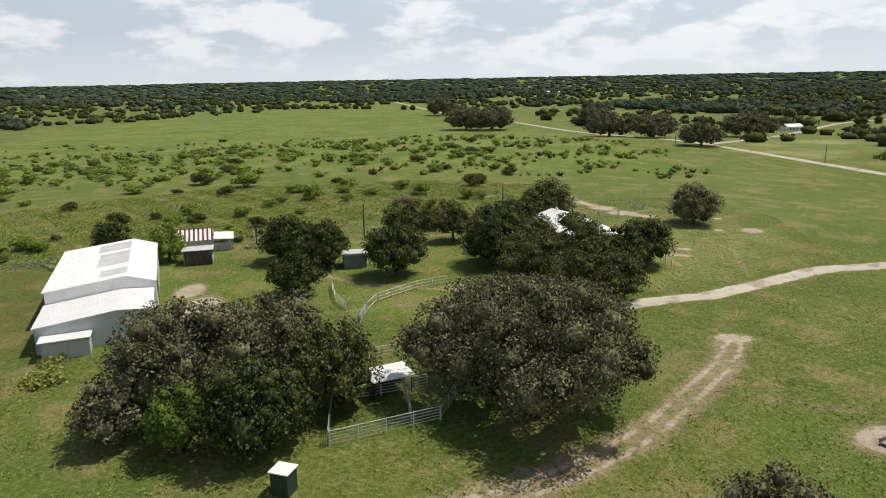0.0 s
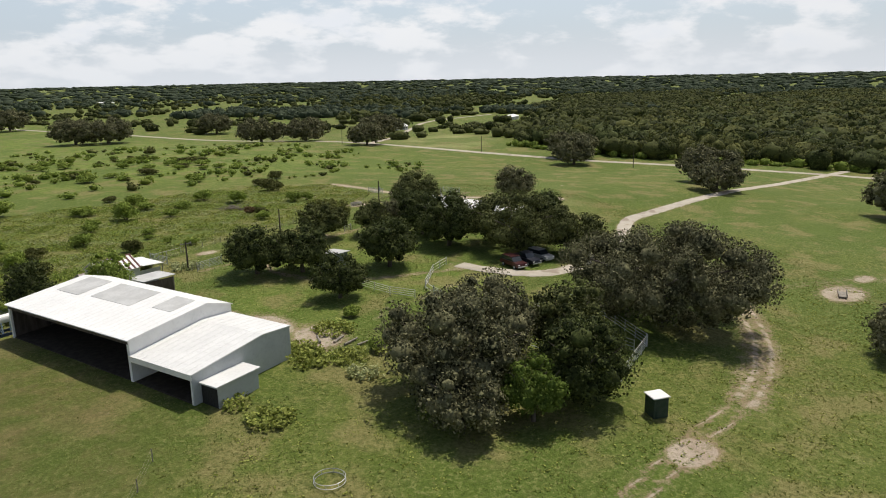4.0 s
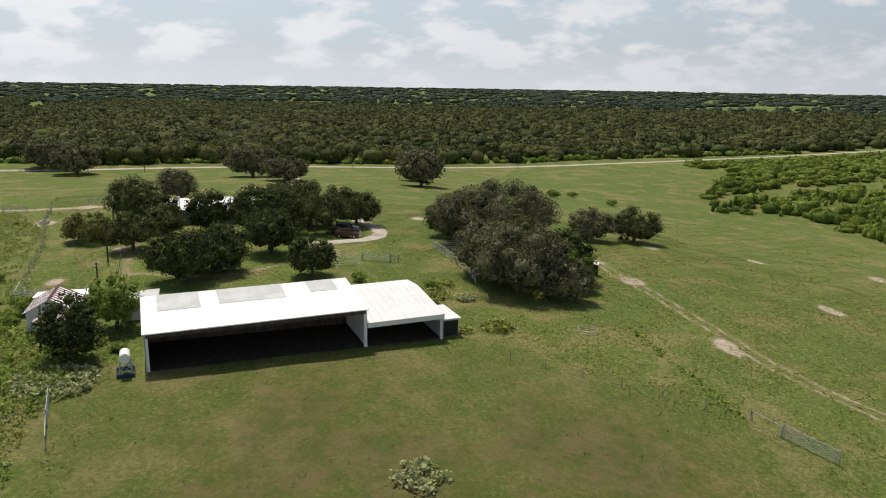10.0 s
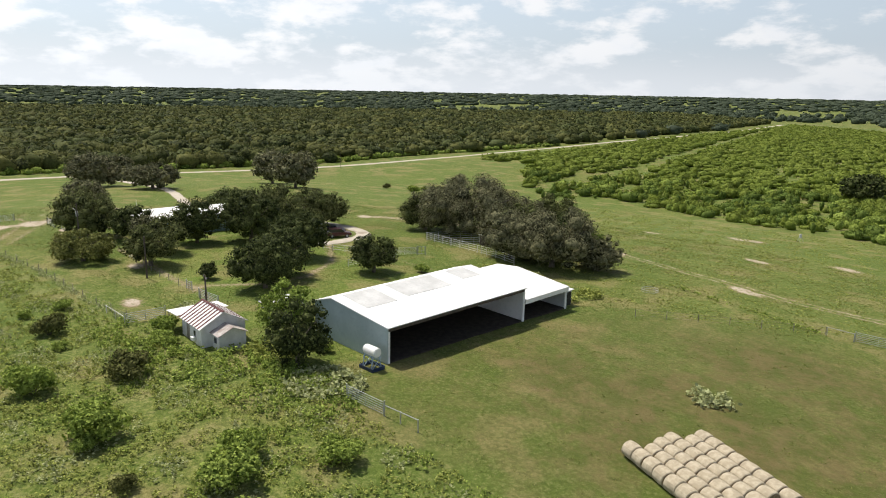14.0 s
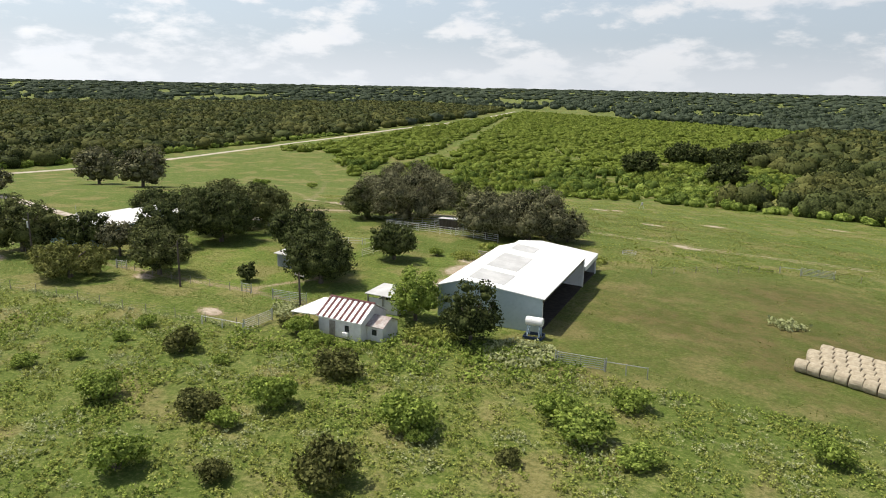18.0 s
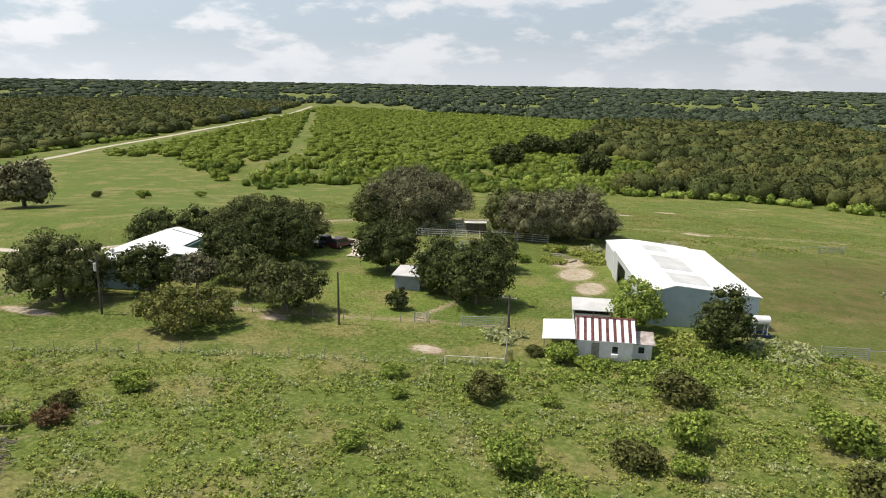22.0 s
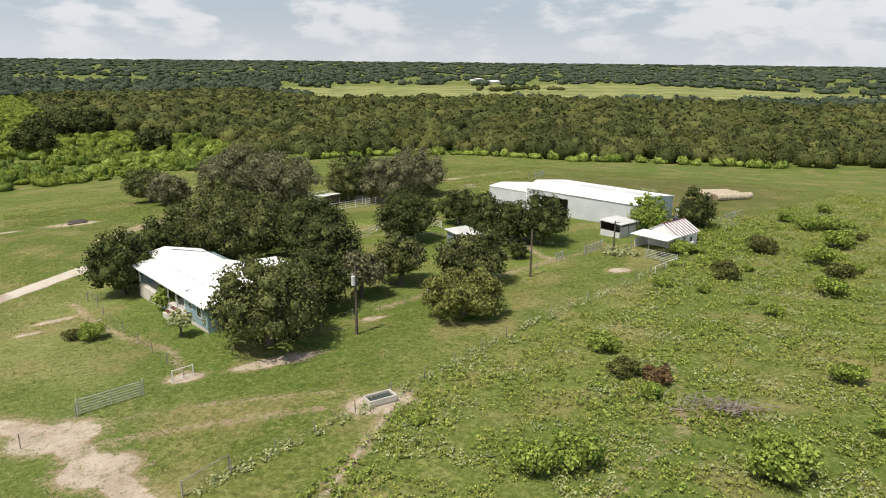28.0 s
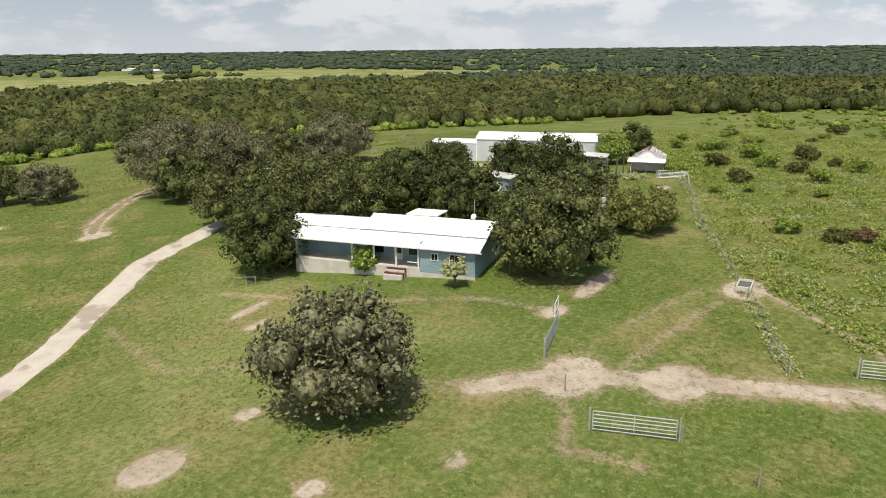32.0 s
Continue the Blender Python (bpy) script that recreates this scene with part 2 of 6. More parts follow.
def plain(name, a, b, scale=2.0, rough=0.7, metal=0.0, bump=0.15, stretch=None, spec=0.3):
    m = Mat(name, rough=rough, metal=metal, spec=spec)
    n1, n2 = m.noise(scale, 4, stretch=stretch), m.noise(scale * 7, 3, stretch=stretch)
    c = m.mix(m.ramp(n1, 0.35, 0.68), a, b)
    c = m.mix(m.ramp(n2, 0.45, 0.8, 0, 0.35), c, tuple(x * 0.72 for x in a[:3]) + (1,))
    m.color(c).bump(n2, bump, 0.02)
    return m.m


BARK = plain("bark", (0.09, 0.075, 0.06, 1), (0.16, 0.14, 0.115, 1), 3, 0.9, bump=0.5, stretch=(1, 1, 0.25))
WHITE_METAL = plain("white_sheet_metal", (0.86, 0.86, 0.84, 1), (0.80, 0.80, 0.78, 1), 0.35, 0.42, 0.0, 0.04)
GREY_METAL = plain("weathered_sheet_metal", (0.50, 0.50, 0.49, 1), (0.61, 0.61, 0.60, 1), 0.5, 0.45, 0.0, 0.05)
PALE_METAL = plain("greyed_white_sheet_metal", (0.74, 0.74, 0.73, 1), (0.80, 0.80, 0.79, 1), 0.4, 0.45, 0.0, 0.05)
BARN_ROOF = plain("barn_roof_metal", (0.88, 0.88, 0.87, 1), (0.83, 0.83, 0.82, 1), 0.35, 0.40, 0.0, 0.04)
BLUE_METAL = plain("pale_blue_grey_sheet_metal", (0.37, 0.45, 0.47, 1), (0.43, 0.51, 0.52, 1), 0.4, 0.5, 0.0, 0.05)
WALL_METAL = plain("light_grey_wall_metal", (0.47, 0.50, 0.51, 1), (0.54, 0.57, 0.57, 1), 0.4, 0.5, 0.0, 0.05)
WHITE_PAINT = plain("white_paint", (0.74, 0.73, 0.71, 1), (0.62, 0.61, 0.59, 1), 1.2, 0.6)
BLUE_SIDING = plain("blue_grey_siding", (0.21, 0.30, 0.34, 1), (0.26, 0.35, 0.38, 1), 0.8, 0.65)
OLD_ROOF = plain("rust_stained_sheet", (0.30, 0.24, 0.22, 1), (0.50, 0.47, 0.45, 1), 1.6, 0.7)
RUST = plain("maroon_rusty_paint", (0.085, 0.026, 0.028, 1), (0.150, 0.062, 0.058, 1), 2, 0.75)
# weathered wood; on the barn's inner sheets and header this tone serves as shade
DARK_WOOD_AND_SHADE = plain("dark_weathered_wood_and_shade", (0.07, 0.055, 0.045, 1), (0.13, 0.11, 0.09, 1), 2.5, 0.9, stretch=(1, 1, 0.2))
GREY_WOOD = plain("grey_weathered_wood", (0.22, 0.20, 0.17, 1), (0.33, 0.30, 0.26, 1), 2.5, 0.9)
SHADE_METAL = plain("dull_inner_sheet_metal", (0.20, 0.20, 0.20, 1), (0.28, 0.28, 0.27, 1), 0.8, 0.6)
PIPE = plain("silver_pipe", (0.52, 0.54, 0.55, 1), (0.42, 0.43, 0.42, 1), 4, 0.42, 0.5, 0.05)
WHITE_PIPE = plain("white_painted_pipe", (0.72, 0.72, 0.69, 1), (0.55, 0.54, 0.50, 1), 4, 0.5, 0.0, 0.05)
HAY = plain("hay", (0.35, 0.30, 0.215, 1), (0.47, 0.41, 0.305, 1), 2.2, 0.95, bump=0.8)
CONCRETE = plain("concrete", (0.46, 0.43, 0.38, 1), (0.56, 0.52, 0.46, 1), 0.9, 0.85)
BLACK = plain("black_rubber", (0.02, 0.02, 0.02, 1), (0.035, 0.035, 0.035, 1), 5, 0.7)
GREEN_PAINT = plain("dark_green_paint", (0.022, 0.045, 0.030, 1), (0.04, 0.06, 0.045, 1), 2, 0.6)
BLUE_PAINT = plain("blue_paint", (0.018, 0.035, 0.085, 1), (0.03, 0.05, 0.10, 1), 2, 0.5)
STAND_PAINT = plain("pale_blue_paint", (0.36, 0.46, 0.56, 1), (0.28, 0.36, 0.46, 1), 3, 0.6)
BRUSHWOOD = plain("dry_brushwood", (0.17, 0.14, 0.12, 1), (0.30, 0.26, 0.23, 1), 3, 0.95)

glass = Mat("window_glass", rough=0.06, spec=0.6)
glass.b.inputs["Base Color"].default_value = (0.02, 0.025, 0.03, 1)
GLASS = glass.m


def car_paint(name, colour):
    m = Mat(name, rough=0.3, metal=0.2, spec=0.5)
    m.color(m.mix(m.ramp(m.noise(3, 3), 0.4, 0.8, 0, 0.3), colour, (0.12, 0.11, 0.10, 1)))
    return m.m


# ---------------------------------------------------------------- ground
def ease(v):
    v = np.clip(v, 0.0, 1.0)
    return v * v * (3 - 2 * v)


HILL_X, HILL_Y, HILL = (-140, -70, 0, 70, 140, 210), (-60, 10, 80, 150, 220), [1.19, -1.75, -2.47, 4.55, -1.18, -4.03, 3.87, 4.79, 2.43, 2.86, 1.74, 3.79, -2.06, -3.67, 4.61, -6.42, -2.47, 5.81, 6.64, 1.29, -1.98, -0.25, 3.25, -1.76, -6.64, 1.35, -1.15, -3.09, -0.75, 8.48]
FAR_HILLS = [(-60.0, 330.0, 5.45), (80.0, 330.0, 6.13), (230.0, 320.0, 2.04), (-230.0, 60.0, 1.05), (330.0, -120.0, -4.54), (-260.0, 230.0, 6.29)]


def ground_z(x, y):
    """The homestead stands on a gentle rise; the land falls away to the creek woods and lifts again far off."""
    x, y = np.asarray(x, float), np.asarray(y, float)
    z = np.full(x.shape, -10.0)
    for i, hx in enumerate(HILL_X):
        for j, hy in enumerate(HILL_Y):
            z = z + HILL[5 * i + j] * np.exp(-((x - hx) ** 2 + (y - hy) ** 2) / 11250)
    for hx, hy, h in FAR_HILLS:
        z = z + h * np.exp(-((x - hx) ** 2 + (y - hy) ** 2) / 11250)
    z = z - 3.0 * np.exp(-((x - 64) / 32) ** 2 - ((y - 102) / 22) ** 2)
    return z + 16 * ease((np.hypot(x + 10, y - 100) - 900) / 3700)


def gp(x, y, h=0.0):
    return Vector((x, y, float(ground_z(x, y)) + h))


def seg_dist(px, py, line):
    """Distance of the points to a polyline."""
    best = np.full(px.shape, 1e9)
    for (ax, ay), (bx, by) in zip(line[:-1], line[1:]):
        dx, dy = bx - ax, by - ay
        k = np.clip(((px - ax) * dx + (py - ay) * dy) / (dx * dx + dy * dy + 1e-9), 0, 1)
        best = np.minimum(best, np.hypot(px - ax - k * dx, py - ay - k * dy))
    return best


def inside(px, py, poly):
    c = np.zeros(px.shape, bool)
    for (ax, ay), (bx, by) in zip(poly, poly[1:] + poly[:1]):
        hit = ((ay > py) != (by > py)) & (px < (bx - ax) * (py - ay) / (by - ay + 1e-12) + ax)
        c ^= hit
    return c


def poly_mask(px, py, poly, soft):
    """1 inside the polygon, falling off over soft metres at its edge."""
    d = seg_dist(px, py, poly + poly[:1])
    d = np.where(inside(px, py, poly), d, -d)
    return np.clip(0.5 + d / (2 * soft), 0, 1)


DRIVE = [(226, 122), (195, 121), (170, 118.6), (132, 113), (105, 109.6), (89, 108.8), (77, 108.2), (69, 107.8), (62, 106.6), (54, 102.3), (48, 98.3), (42, 94.4), (36.5, 90.6), (30, 88.4), (24, 86.4), (15, 83.2), (8, 83.6), (4.2, 86.8), (1.6, 92), (0.6, 95.6)]
ROAD = [(-5, 1150), (47, 780), (93, 614), (122, 444), (140, 325), (148, 283), (157, 241), (167, 197), (190, 150), (212, 115), (227, 74), (236, 24), (250, -28), (271, -77), (302, -141), (318, -225), (352, -345), (412, -505), (520, -730)]
TRACK = [(31, 72), (28, 67.9), (19.5, 58.8), (13.6, 53.6), (7.4, 49.2), (0, 45.5), (-8, 43.4), (-20.8, 42.4), (-29, 41), (-44, 39.4), (-56, 38), (-63, 36), (-80, 28)]
DIRT_MAIN = [(45.2, 139.0), (43.6, 140.6), (41.0, 142.7), (38.3, 149.0), (35.9, 155.4), (34.1, 160.6), (34.0, 169.5), (32.5, 186)]
SIDE_ROAD = [(140, 325), (186, 366), (264, 450), (341.6, 519.9), (451.8, 555.6)]
PATHS = [
    ([(45.2, 139.0), (48.0, 135.6), (51.2, 128.7)], 0.3, 0.6),
    ([(30.4, 137.9), (30.3, 131.2), (34.2, 124), (37, 114.3), (38.3, 106.5)], 0.3, 0.75),
    ([(44.4, 139.6), (48.1, 130.6), (49.6, 121.1), (52.2, 116.2), (48.4, 102.9)], 0.35, 0.6),
    ([(41.6, 145.7), (31.7, 147.2), (21.6, 149.2)], 0.3, 0.7),
    ([(40.5, 142.7), (29.5, 144.2), (18.4, 147.2)], 0.25, 0.55),
    ([(16.9, 151.8), (21.7, 156.8), (27, 161.8), (33.6, 164.8)], 0.35, 0.8),
    ([(44.2, 145.1), (49, 146.9), (48.4, 151.1)], 0.35, 0.75),
    ([(-32, 120), (-24, 121.5), (-15, 124), (-4, 126.3), (8, 129.5)], 0.45, 0.7),
    ([(-22, 122), (-22.5, 117), (-24, 112), (-22, 105), (-14, 98), (2, 93)], 0.5, 0.75),
    ([(2, 87), (-8, 88), (-18, 86), (-24, 84)], 0.4, 0.5),
    ([(85.3, 29.4), (47.8, 53.3), (27.9, 59.4)], 0.7, 0.5),
    ([(47.8, 53.3), (137.1, -27.7), (184.8, -59.6), (235.6, -79.0)], 0.8, 0.45),
    ([(-69.8, 51.3), (-60.9, 65.9), (-56, 84), (-62, 100)], 0.6, 0.15),
    ([(-74.5, 46.9), (-89.0, 61.5), (-117.2, 66.8), (-121.1, 89.8)], 0.6, 0.15),
    ([(-10, 156), (-1.1, 165.5), (15.7, 171.6)], 0.35, 0.5),
]
BALD = [(31.8, 74.0, 2.3, 1.3),
        (-20.8, 41.5, 2.7, 1.7), (-51.2, 40.5, 2.8, 1.4), (37.2, 51.7, 4.3, 2.5), (48.4, 52.8, 2.8, 1.1), (13.8, 24.5, 2.7, 1.4), (7.4, 3.8, 2.5, 1.3), (-32.4, 13.9, 2.5, 1.4), (-41.6, -1.5, 2.8, 1.5), (61.4, 127.6, 2.0, 1.6), (-26.9, 130.3, 1.7, 1.1), (17.2, 150.4, 2.8, 1.7), (30.3, 138.0, 1.6, 1.0), (22.4, 138.4, 4.0, 1.0), (-32.4, 83.5, 2.6, 3.4), (-35.2, 90.5, 2.4, 4.2), (-38.6, 98.0, 2.0, 3.2), (40.6, 143.8, 3.2, 2.2), (37.9, 150.1, 2.6, 2.0), (15.2, 168.8, 1.9, 1.1), (54.7, 127.9, 0.9, 0.8), (58.7, 137.2, 0.9, 0.8), (52.9, 142.3, 0.8, 0.6), (80.6, 142.5, 0.5, 0.4), (-62.6, -35.9, 3.0, 1.3), (-4.0, -18.2, 5.0, 2.4), (-6, 128, 1.8, 1.1), (40.5, 112.5, 2.2, 0.8), (43.0, 116.0, 1.5, 0.7), (10, 132, 1.4, 0.6)]

YARD = [(-64, 108), (-50, 118), (-47, 122), (-36, 121), (-14, 126.5), (8, 131), (22, 137), (28, 138), (33, 124), (37, 108), (30, 92), (16, 84), (6, 84), (-10, 84), (-26, 84), (-38, 80), (-44, 92)]
WEEDY = [(-420, 60), (-130, 98), (-76, 113), (-62, 115.5), (-47, 127.5), (-36, 132.5), (-22, 137.5), (-6, 142.5), (8, 147), (17, 152), (30, 162), (31, 190), (60, 215), (70, 240), (55, 300), (10, 400), (-420, 420)]
PLANTS = [(-87.1, 27.8), (-60.9, 62.1), (-49.2, 69.3), (-34.7, 63.4), (-15.8, 47.4), (8.3, 47.3), (25.0, 61.6), (35.8, 55.7), (68.9, 33.6), (93.3, -50.7), (36.1, -51.0), (-17.3, -61.3), (-132.9, -54.1), (-149.5, 1.6)]
LOTS = [(31, 93), (34, 110), (37, 125), (31, 137), (35, 147), (46.6, 152.0), (84.1, 145.5), (64.8, 120.8), (56.8, 115.0), (42, 101)]
FIELD_S = [(-176.2, -392.9), (-359.3, -372.4), (-765.0, -123.5), (-852.4, -146.9), (-818.7, -750.5), (-185.9, -704.3)]
FIELD_N = [(-442.0, 451.0), (-116.7, 883.6), (-52.5, 812.3), (-74.6, 612.3), (-207.5, 511.2), (-428.5, 370.0)]
BROWNED = [(-63, 112), (-100, 102), (-122, 80), (-104, 52), (-70, 54), (-56, 72), (-54, 80)]
FIELD_NE = [(135.9, 293.3), (160.2, 266.1), (205.4, 296.8), (225.5, 348.9), (176.6, 340.8)]


def axis(lo, hi, step, far):
    mid = np.arange(lo, hi + step / 2, step)
    out, d, s = [], 0.0, step
    while d < far:
        s *= 1.16
        d += s
        out.append(d)
    out = np.array(out)
    return np.concatenate([lo - out[::-1], mid, hi + out])


def grid_mesh(name, xs, ys, zs):
    nx, ny = len(xs), len(ys)
    X, Y = np.meshgrid(xs, ys)
    co = np.stack([X, Y, zs], -1).reshape(-1, 3).astype(np.float32)
    i = (np.arange(ny - 1)[:, None] * nx + np.arange(nx - 1)[None]).ravel()
    quads = np.stack([i, i + 1, i + nx + 1, i + nx], 1).astype(np.int32)
    return arrays_mesh(name, co, quads)


def arrays_mesh(name, co, quads, smooth=False):
    me = bpy.data.meshes.new(name)
    me.vertices.add(len(co))
    me.vertices.foreach_set("co", np.ascontiguousarray(co, dtype=np.float32).ravel())
    n, k = quads.shape
    me.loops.add(n * k)
    me.loops.foreach_set("vertex_index", np.ascontiguousarray(quads, dtype=np.int32).ravel())
    me.polygons.add(n)
    me.polygons.foreach_set("loop_start", np.arange(0, n * k, k, dtype=np.int32))
    me.polygons.foreach_set("loop_total", np.full(n, k, dtype=np.int32))
    if smooth:
        me.polygons.foreach_set("use_smooth", np.ones(n, dtype=bool))
    me.update(calc_edges=True)
    return me


xs, ys = axis(-150, 120, 0.6, 4600), axis(-30, 215, 0.6, 4600)
GX, GY = np.meshgrid(xs, ys)
GZ = ground_z(GX, GY)
near = np.clip(1 - (np.hypot(GX + 10, GY - 90) - 200) / 100, 0, 1)
rng = np.random.default_rng(5)
low = rng.normal(0, 1, GX.shape)
for _ in range(3):
    low = (low + np.roll(low, 1, 0) + np.roll(low, -1, 0) + np.roll(low, 1, 1) + np.roll(low, -1, 1)) / 5
GZ = GZ + near * (0.05 * low + 0.06 * np.sin(GX * 0.31 + 1.3 * np.sin(GY * 0.17)) * np.sin(GY * 0.27))
dirt = np.zeros(GX.shape)
for line, half, amount in PATHS:
    dirt = np.maximum(dirt, np.clip(1.0 * amount, 0, 0.8) * np.clip(1.25 - seg_dist(GX, GY, line) / (max(half, 0.4) * 2.2), 0, 1))
d = seg_dist(GX, GY, TRACK)
ruts = np.maximum(np.exp(-((d - 0.85) / 0.45) ** 2), 0.35 * np.exp(-(d / 1.9) ** 2))
dirt = np.maximum(dirt, ruts * 0.86)
dirt = np.maximum(dirt, np.clip(1.35 - seg_dist(GX, GY, [(31, 73), (28, 67.5), (19.5, 58.6), (13, 53.2), (4, 47.6), (-8, 43.4)]) / 2.3, 0, 0.70))
dirt = np.maximum(dirt, np.clip(1.15 - seg_dist(GX, GY, DIRT_MAIN) / 2.5, 0, 0.86))
dirt = np.maximum(dirt, 0.6 * np.clip(1.2 - np.abs(seg_dist(GX, GY, DRIVE) - 1.5) / 0.6, 0, 1))
for bx, by, rx, ry in BALD:
    dirt = np.maximum(dirt, np.clip(1.75 - np.hypot((GX - bx) / rx, (GY - by) / ry), 0, 0.88))
weed = np.maximum(poly_mask(GX, GY, WEEDY, 1.5), 0.6 * poly_mask(GX, GY, PLANTS, 4))
yard = poly_mask(GX, GY, YARD, 1.5)
dry = np.maximum(poly_mask(GX, GY, FIELD_S, 6), np.maximum(0.9 * poly_mask(GX, GY, FIELD_NE, 3), 0.48 * poly_mask(GX, GY, LOTS, 5)))
meadow = ease((GY - 185) / 60) * ease((GX + 330) / 80) * (1 - 0.7 * ease((GX - 60) / 60))
worn = poly_mask(GX, GY, BROWNED, 9)
weed = weed * (1 - 0.75 * ease((GY - 190) / 50))
cover = np.stack([dirt, weed, dry, yard], -1).reshape(-1, 4)

g_mat = Mat("pasture", rough=0.95, spec=0.15)
ga = g_mat.attr("cover")
gs = g_mat.node("SeparateColor")
g_mat.t.links.new(ga.outputs["Color"], gs.inputs[0])
a_dirt, a_weed, a_dry, a_yard = gs.outputs[0], gs.outputs[1], gs.outputs[2], ga.outputs["Alpha"]
n_huge, n_big, n_mid, n_small, n_fine, n_tiny = (g_mat.noise(s, 6, 0.72) for s in (0.012, 0.055, 0.33, 1.3, 4.5, 14.0))
grass = g_mat.mix(g_mat.ramp(n_big, 0.36, 0.64), (0.096, 0.140, 0.020, 1), (0.165, 0.186, 0.044, 1))
grass = g_mat.mix(g_mat.ramp(n_huge, 0.45, 0.62, 0, 0.7), grass, (0.087, 0.136, 0.021, 1))
grass = g_mat.mix(g_mat.ramp(n_mid, 0.50, 0.64, 0, 0.55), grass, (0.268, 0.246, 0.091, 1))
grass = g_mat.mix(g_mat.ramp(n_small, 0.50, 0.60, 0, 0.75), grass, (0.054, 0.082, 0.012, 1))
grass = g_mat.mix(g_mat.ramp(n_fine, 0.54, 0.64, 0, 0.55), grass, (0.254, 0.250, 0.099, 1))
lush = g_mat.mix(g_mat.ramp(n_small, 0.35, 0.68), (0.098, 0.140, 0.022, 1), (0.205, 0.232, 0.058, 1))
lush = g_mat.mix(g_mat.ramp(n_mid, 0.48, 0.68, 0, 0.6), lush, (0.300, 0.270, 0.118, 1))
lush = g_mat.mix(g_mat.ramp(n_fine, 0.50, 0.60, 0, 0.75), lush, (0.060, 0.092, 0.018, 1))
n_clump = g_mat.noise(2.3, 7, 0.78)
col = g_mat.mix(a_weed, grass, lush)
mead = g_mat.mix(g_mat.ramp(n_mid, 0.42, 0.58), (0.120, 0.182, 0.026, 1), (0.205, 0.258, 0.056, 1))
mead = g_mat.mix(g_mat.ramp(n_small, 0.50, 0.60, 0, 0.6), mead, (0.078, 0.125, 0.016, 1))
col = g_mat.mix(g_mat.attr("meadow").outputs["Fac"], col, mead)
lawn = g_mat.mix(g_mat.ramp(n_mid, 0.35, 0.7), (0.120, 0.190, 0.026, 1), (0.205, 0.250, 0.055, 1))
lawn = g_mat.mix(g_mat.ramp(n_big, 0.48, 0.66, 0, 0.75), lawn, (0.291, 0.267, 0.102, 1))
lawn = g_mat.mix(g_mat.ramp(n_small, 0.52, 0.62, 0, 0.45), lawn, (0.072, 0.104, 0.018, 1))
lawn = g_mat.mix(g_mat.ramp(n_fine, 0.52, 0.64, 0, 0.5), lawn, (0.062, 0.100, 0.014, 1))
col = g_mat.mix(g_mat.math("MULTIPLY", a_yard, 0.85), col, lawn)
straw = g_mat.mix(g_mat.ramp(n_big, 0.4, 0.62), (0.333, 0.325, 0.139, 1), (0.252, 0.283, 0.099, 1))
col = g_mat.mix(a_dry, col, straw)
col = g_mat.mix(g_mat.ramp(n_tiny, 0.50, 0.68, 0, 0.38), col, (0.036, 0.054, 0.010, 1))
n_broad, n_patch = g_mat.noise(0.030, 3, 0.5, shift=(31, 12, 0)), g_mat.noise(0.12, 4, 0.55, shift=(5, 40, 0))
col = g_mat.mix(g_mat.ramp(n_broad, 0.44, 0.58, 0, 0.70), col, (0.092, 0.140, 0.024, 1))
col = g_mat.mix(g_mat.ramp(n_patch, 0.50, 0.64, 0, 0.70), col, (0.240, 0.206, 0.086, 1))
col = g_mat.mix(g_mat.ramp(n_patch, 0.46, 0.32, 0, 0.5), col, (0.105, 0.150, 0.026, 1))
col = g_mat.mix(g_mat.ramp(n_clump, 0.42, 0.52, 0.48, 0.0), col, (0.050, 0.074, 0.014, 1))
col = g_mat.mix(g_mat.ramp(n_clump, 0.52, 0.62, 0.0, 0.5), col, (0.285, 0.275, 0.115, 1))
brown = g_mat.mix(g_mat.ramp(n_mid, 0.40, 0.62), (0.080, 0.090, 0.022, 1), (0.138, 0.108, 0.046, 1))
col = g_mat.mix(g_mat.math("MULTIPLY", g_mat.attr("worn").outputs["Fac"], g_mat.ramp(n_big, 0.36, 0.58, 0.38, 0.88)), col, brown)
edge = g_mat.math("ADD", a_dirt, g_mat.math("MULTIPLY", g_mat.math("SUBTRACT", n_small, 0.5), 2.0))
edge = g_mat.math("ADD", edge, g_mat.math("MULTIPLY", g_mat.math("SUBTRACT", n_fine, 0.5), 1.8))
soil = g_mat.mix(g_mat.ramp(n_mid, 0.35, 0.7), (0.270, 0.196, 0.128, 1), (0.400, 0.315, 0.222, 1))
soil = g_mat.mix(g_mat.ramp(a_dirt, 0.70, 0.78), soil, g_mat.mix(g_mat.ramp(n_mid, 0.35, 0.7), (0.415, 0.328, 0.262, 1), (0.560, 0.472, 0.392, 1)))
soil = g_mat.mix(g_mat.ramp(n_fine, 0.5, 0.8, 0, 0.5), soil, (0.270, 0.215, 0.150, 1))
col = g_mat.mix(g_mat.ramp(edge, 0.30, 0.95, 0, 0.90), col, soil)
g_mat.color(col)
g_mat.bump(g_mat.math("ADD", n_clump, n_small), 0.7, 0.22)

me = grid_mesh("ground", xs, ys, GZ)
layer = me.color_attributes.new("cover", "FLOAT_COLOR", "POINT")
layer.data.foreach_set("color", cover.astype(np.float32).ravel())
layer = me.attributes.new("meadow", "FLOAT", "POINT")
layer.data.foreach_set("value", meadow.astype(np.float32).ravel())
layer = me.attributes.new("worn", "FLOAT", "POINT")
layer.data.foreach_set("value", worn.astype(np.float32).ravel())
me.materials.append(g_mat.m)
